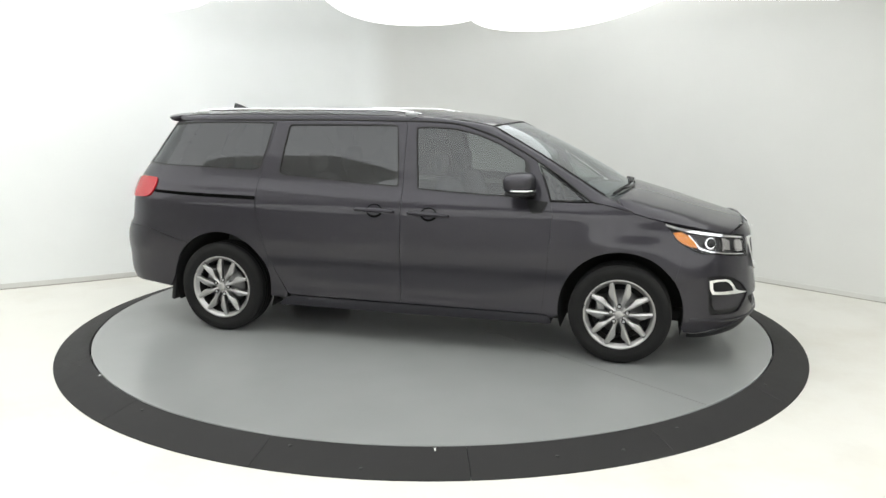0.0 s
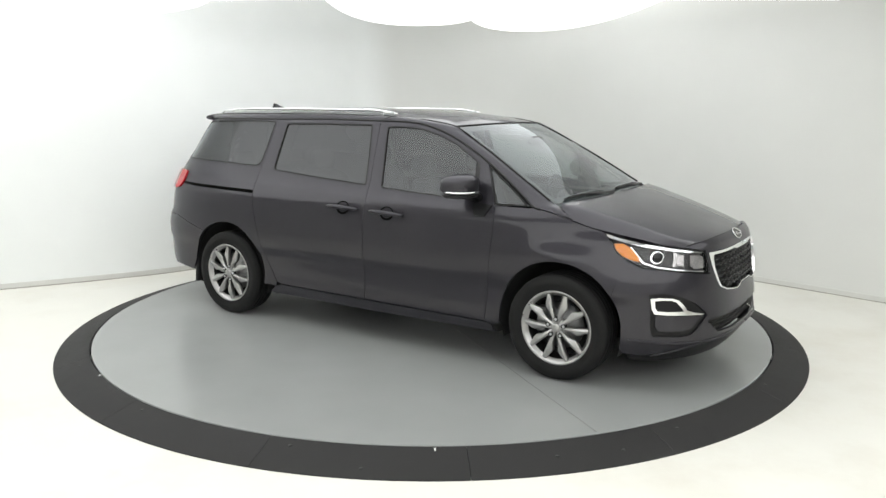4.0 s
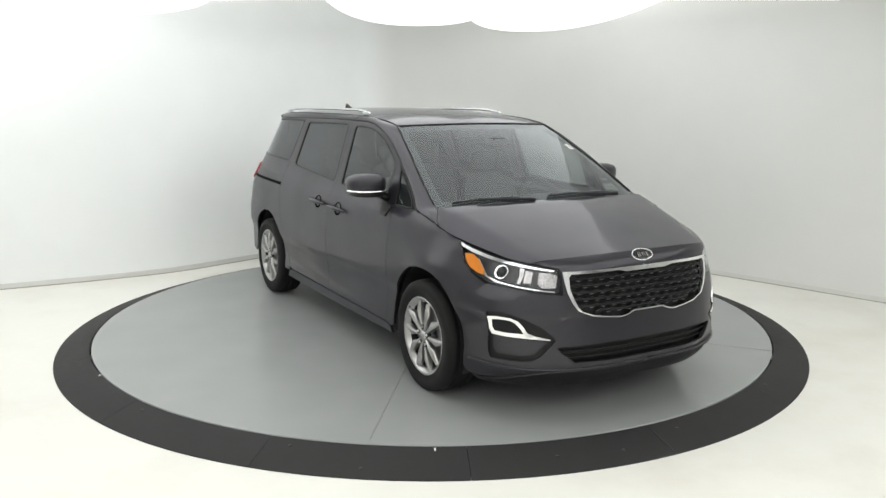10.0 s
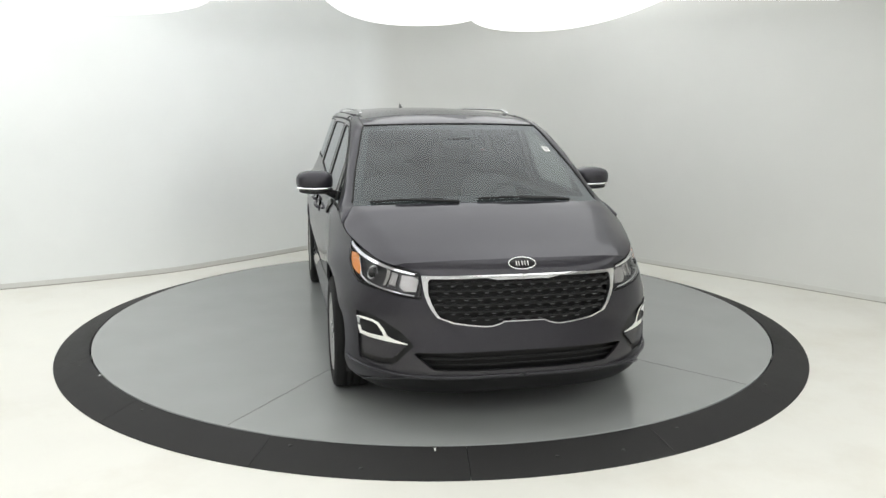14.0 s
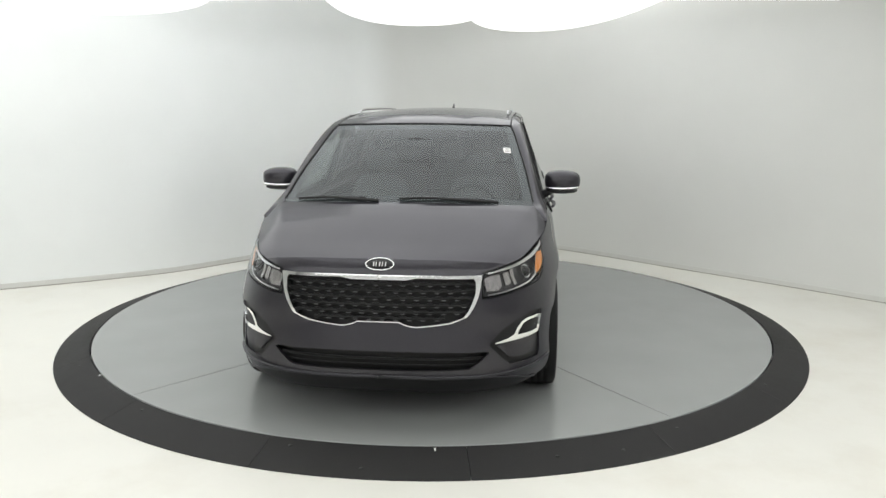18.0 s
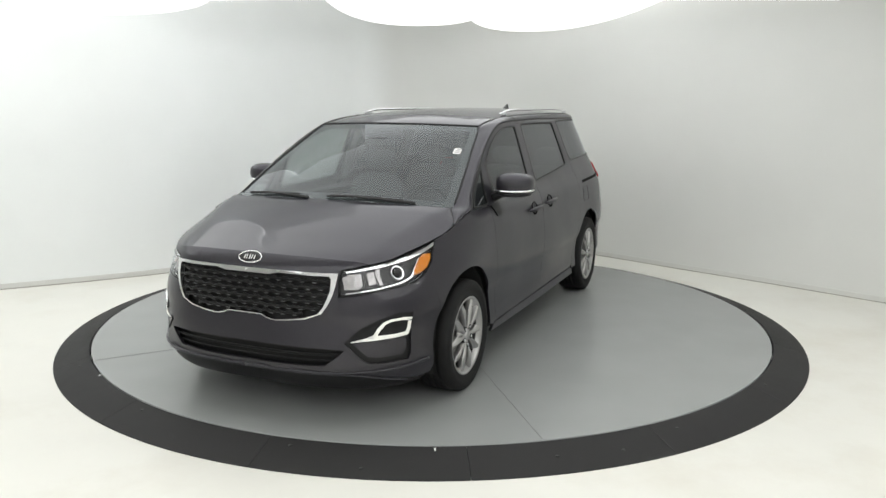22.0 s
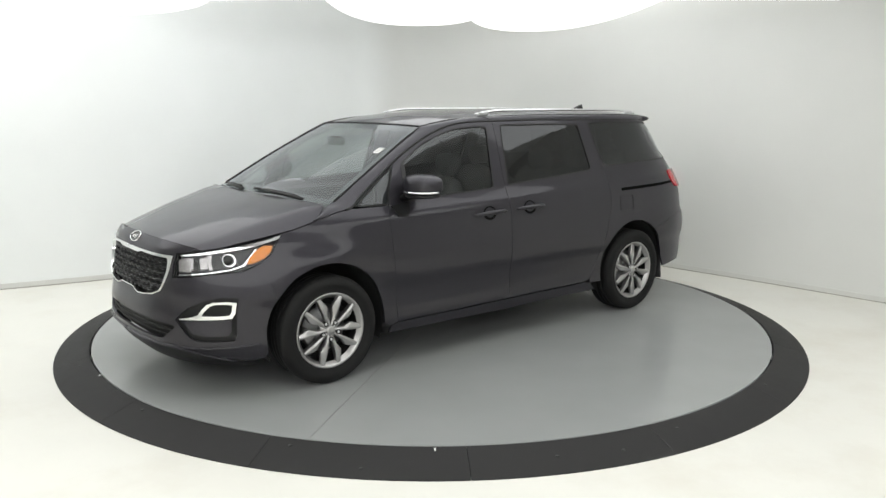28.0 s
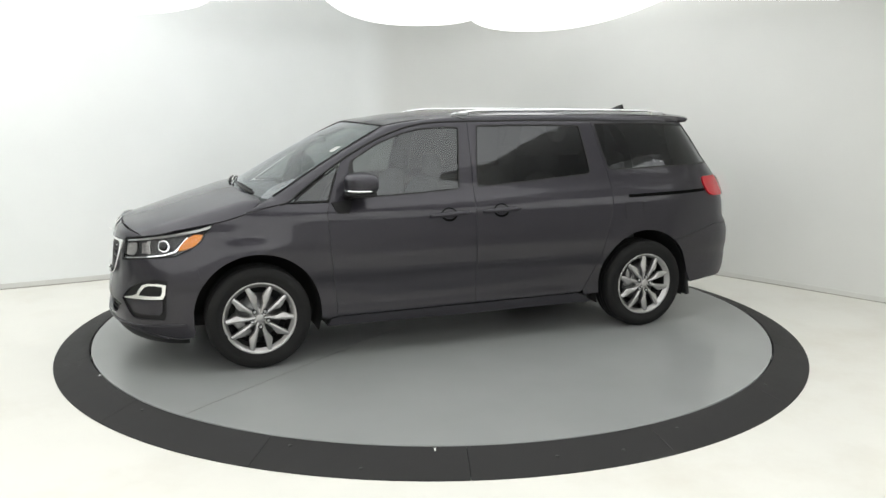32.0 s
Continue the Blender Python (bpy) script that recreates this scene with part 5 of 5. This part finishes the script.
# ---------------------------------------------------------------- wheels
def make_wheel():
    """Wheel in its own space: axle along y, outside at +y, centre at the origin."""
    w = new("wheel")
    r = 0.366
    tyre = lathe([(q if q < 0.24 else 0.24 + (q - 0.24) * 0.889, h) for q, h in [(0.232, -0.105), (0.262, -0.112), (0.315, -0.118), (0.348, -0.112), (0.360, -0.098), (r, -0.075), (r, -0.045), (0.361, -0.043), (0.361, -0.036), (r, -0.034), (r, -0.006), (0.361, -0.004), (0.361, 0.004),
                  (r, 0.006), (r, 0.034), (0.361, 0.036), (0.361, 0.043), (r, 0.045), (r, 0.075), (0.360, 0.098), (0.351, 0.108), (0.338, 0.111), (0.334, 0.114), (0.315, 0.116), (0.296, 0.117), (0.292, 0.115), (0.268, 0.112), (0.250, 0.108), (0.240, 0.100)]], 72)
    part("tyre", tyre, M_TYRE, w, "black rubber tyre")
    part("rim_barrel", lathe([(0.236, -0.10), (0.215, -0.085), (0.202, 0.0), (0.206, 0.062), (0.214, 0.080)], 60), M_BARREL, w)
    rim = lathe([(0.212, 0.078), (0.222, 0.089), (0.232, 0.103), (0.243, 0.110), (0.247, 0.107), (0.247, 0.094)], 72)
    rimo = part("rim", rim, M_WHEEL, w, "silver alloy rim with ten petal spokes")
    # ten spokes, grouped in five pairs that fan out and widen towards the rim
    for i in range(5):
        for s in (-1, 1):
            base = radians(90 + 72 * i)
            bm = bmesh.new()
            rows = []
            for t in (0, 0.18, 0.36, 0.48, 0.60, 0.72, 0.84, 1):
                rad = 0.030 + (0.226 - 0.030) * t
                ang = base + s * radians(16.6 - 1.8 * t)
                inn = np.interp(t, (0, 0.3, 0.7, 1), (0.0105, 0.0115, 0.0140, 0.0135))
                outw = np.interp(t, (0, 0.36, 0.60, 0.72, 0.86, 1), (0.0105, 0.0160, 0.0365, 0.0330, 0.0215, 0.0165))
                y = 0.092 + 0.012 * math.sin(math.pi * (0.15 + 0.8 * t)) + 0.008 * t
                c = Vector((rad * math.cos(ang), y, rad * math.sin(ang)))
                d = Vector((-math.sin(ang), 0, math.cos(ang)))
                rows.append([bm.verts.new(c + d * a * s * (outw if a > 0 else inn) + Vector((0, b, 0))) for a, b in ((-1, -0.034), (-1, -0.006), (-0.86, -0.001), (0.05, 0.004), (0.86, -0.003), (1, -0.008), (1, -0.034))])
            grid_faces(bm, rows)
            bmesh.ops.recalc_face_normals(bm, faces=bm.faces)
            sharpen(bm, 24)
            part("spoke", bm, M_WHEEL, rimo)
    hub = lathe([(0.068, 0.050), (0.064, 0.080), (0.050, 0.086), (0.031, 0.092), (0.030, 0.107), (0.025, 0.111), (0.0005, 0.112)], 30)
    part("hub_cap", hub, M_WHEEL, rimo)
    for i in range(5):
        a = radians(90 + 72 * i)
        b = lathe([(0.0095, 0.065), (0.0095, 0.108), (0.0075, 0.112), (0.005, 0.110), (0.0003, 0.108)], 8)
        bmesh.ops.translate(b, vec=(0.058 * math.cos(a), 0, 0.058 * math.sin(a)), verts=b.verts)
        part("lug_nut", b, M_SATIN, rimo)
        b = lathe([(0.0160, 0.082), (0.0160, 0.1085), (0.0122, 0.1085), (0.0115, 0.08)], 14)
        bmesh.ops.translate(b, vec=(0.058 * math.cos(a), 0, 0.058 * math.sin(a)), verts=b.verts)
        part("lug_seat", b, M_BLACK, rimo)
    part("brake_disc", lathe([(0.0005, 0.030), (0.07, 0.030), (0.078, 0.012), (0.155, 0.012), (0.155, -0.012), (0.07, -0.012)], 40), M_BRAKE, w, "steel brake disc")
    b = bmesh.new()
    boxy(b, 0.130, 0.022, 0.03, 0.065, 0.07, 0.17, 0.012)
    part("brake_caliper", b, M_BRAKE, w)
    part("wheel_back", lathe([(0.0005, -0.03), (0.205, -0.03)], 40), M_UNDER, w)
    return w


wheel = make_wheel()
WHEEL_Y = 0.868
spots = [(ARCH_F, 1, 36), (ARCH_R, 1, -14), (ARCH_F, -1, 0), (ARCH_R, -1, 14)]
for i, (cx, s, ang) in enumerate(spots):
    m = pose(cx + AXLE_X, s * WHEEL_Y, 0.352) @ (pose(0, 0, 0, 0, ang, 0) if s > 0 else pose(0, 0, 0, 0, -ang, 180))
    w = wheel if i == 0 else copy_thing(wheel, m)
    w.matrix_basis = m
    w.parent = van

# ---------------------------------------------------------------- inside the van
cabin = part("cabin_floor", (lambda b: (boxy(b, -1.53 + AXLE_X, 0, 0.47, 1.98, 1.66, 0.06, 0.02), boxy(b, -1.75 + AXLE_X, 0, 0.46, 3.6, 0.90, 0.06, 0.02), b)[2])(bmesh.new()), M_DASH, van)
bm = bmesh.new()
rows = []
for y in np.linspace(-0.80, 0.80, 17):
    f = 1 - (abs(y) / 0.80) ** 2.4
    rows.append([bm.verts.new((x + AXLE_X + 0.13 * f, y, z)) for x, z in ((-0.10, 1.095), (-0.22, 1.105), (-0.38, 1.105), (-0.47, 1.07), (-0.49, 0.95), (-0.51, 0.80), (-0.53, 0.50))])
grid_faces(bm, rows)
bmesh.ops.recalc_face_normals(bm, faces=bm.faces)
dash = part("dashboard", bm, M_DASH, van, "dark dashboard")
SWX, SWY, SWZ = -0.60 + AXLE_X, 0.385, 1.03
ringp = [Vector((SWX + 0.19 * math.sin(a) * -0.42, SWY + 0.19 * math.cos(a), SWZ + 0.19 * math.sin(a) * 0.91)) for a in np.linspace(0, 2 * math.pi, 32, endpoint=False)]
sw = part("steering_wheel", tube(ringp, 0.016, 8, close=True), M_BLACK, van, "black steering wheel")
for a in (0, 180, 270):
    c, s = math.cos(radians(a)), math.sin(radians(a))
    part("wheel_spoke", tube([Vector((SWX, SWY, SWZ)), Vector((SWX - 0.08 * s, SWY + 0.18 * c, SWZ + 0.17 * s))], [0.03, 0.014], 6, flat=0.4), M_BLACK, sw)
part("steering_hub", shell(SWX, SWY, SWZ, 0.03, 0.07, 0.06, 2.5, 14, 8), M_BLACK, sw)


def seat(x, y, top=1.17):
    s = part("seat", shell(x + AXLE_X, y, 0.66, 0.26, 0.25, 0.09, 3.2, 20, 10), M_SEAT, van, "grey fabric seat")

    def lean(q):
        q = q.copy()
        q.x -= (q.z + 0.3) * 0.30
        return q
    part("seat_back", shell(x - 0.20 + AXLE_X, y, 0.95, 0.085, 0.245, top - 0.90, 3.2, 20, 12, lean), M_SEAT, s)
    part("head_rest", shell(x - 0.415 + AXLE_X, y, top + 0.145, 0.055, 0.13, 0.085, 2.8, 18, 10), M_SEAT, s)
    for d in (-0.05, 0.05):
        part("head_rest_post", tube([Vector((x - 0.40 + AXLE_X, y + d, top + 0.02)), Vector((x - 0.415 + AXLE_X, y + d, top + 0.10))], 0.007, 6), M_BLACK, s)


for y in (-0.40, 0.40):
    seat(-1.02, y)
    seat(-2.05, y)
for y in (-0.46, 0.0, 0.46):
    seat(-2.95, y, 1.12)
# headliner under the roof
bm = loft([q + Vector((0, -0.01, -0.03)) for q in RE], [q + Vector((0, 0, -0.03)) for q in RC], 8, 2.3, 3.2)
part("headliner", whole(bm), M_LINER, van)
part("interior_mirror", shell(-0.66 + AXLE_X, 0, 1.50, 0.018, 0.125, 0.035, 3.0, 16, 8), M_GLOSSBLACK, van, "interior rear-view mirror")
# inner faces of the doors below the glass
inn = drape(X((-0.48, 1.10), (-2.62, 1.15), (-2.56, 0.50), (-0.53, 0.50)), 0.2, off=-0.055, depth=0, gap=0)
pair("door_lining", inn, M_DASH, van)
for x0, x1 in ((-1.53, -1.66), (-2.60, -2.76)):
    t = drape(X((x0, 1.15), (x0 - 0.02, 1.62), (x1 - 0.02, 1.62), (x1 + 0.0, 1.15)), 0.1, off=-0.02, depth=0.02, gap=0)
    pair("inner_pillar", t, M_DASH, van)
# paper label at the top of the screen, driver's side
bm = bmesh.new()
q = [on_screen(f, y, 0.004) for f, y in ((0.585, 0.615), (0.585, 0.665), (0.640, 0.655), (0.640, 0.605))]
bm.faces.new([bm.verts.new(w) for w in q])
lab = part("screen_label", bm, M_WHITEMARK, ws, "small white label with grey bars", smooth=False)
for f in (0.597, 0.612, 0.627):
    bm = bmesh.new()
    q = [on_screen(ff, y, 0.0055) for ff, y in ((f, 0.622), (f, 0.655), (f + 0.007, 0.653), (f + 0.007, 0.62))]
    bm.faces.new([bm.verts.new(w) for w in q])
    part("label_bar", bm, M_BRAKE, lab, smooth=False)

# ---------------------------------------------------------------- turntable details
for a in (37.3, -36.6):
    bm = bmesh.new()
    c, s = math.cos(radians(a)), math.sin(radians(a))
    boxy(bm, 1.60 * c, 1.60 * s, 0.0, 2.2, 0.004, 0.004, 0, Matrix.Rotation(radians(a), 4, "Z"))
    part("plate_seam", bm, M_SEAM, disc, smooth=False)
# joint in the roof side panel above the sliding door's front edge
jx = min(range(len(S3)), key=lambda i: abs(S3[i].x - AXLE_X + 1.63))
pair("roof_joint", tube([S3[jx].lerp(B3[jx], t) + Vector((0.004, 0.010, 0.010)) * math.sin(math.pi * t) for t in np.linspace(0, 1, 8)], 0.0042, 5), M_SEAL, van)


# ---------------------------------------------------------------- what moves
def motions():
    rows = [(t, pose(0, 0, 0, 0, 0, HEAD0 + SPIN * t)) for t in range(0, 33)]
    walk(disc, rows)
    walk(van, rows)


motions()
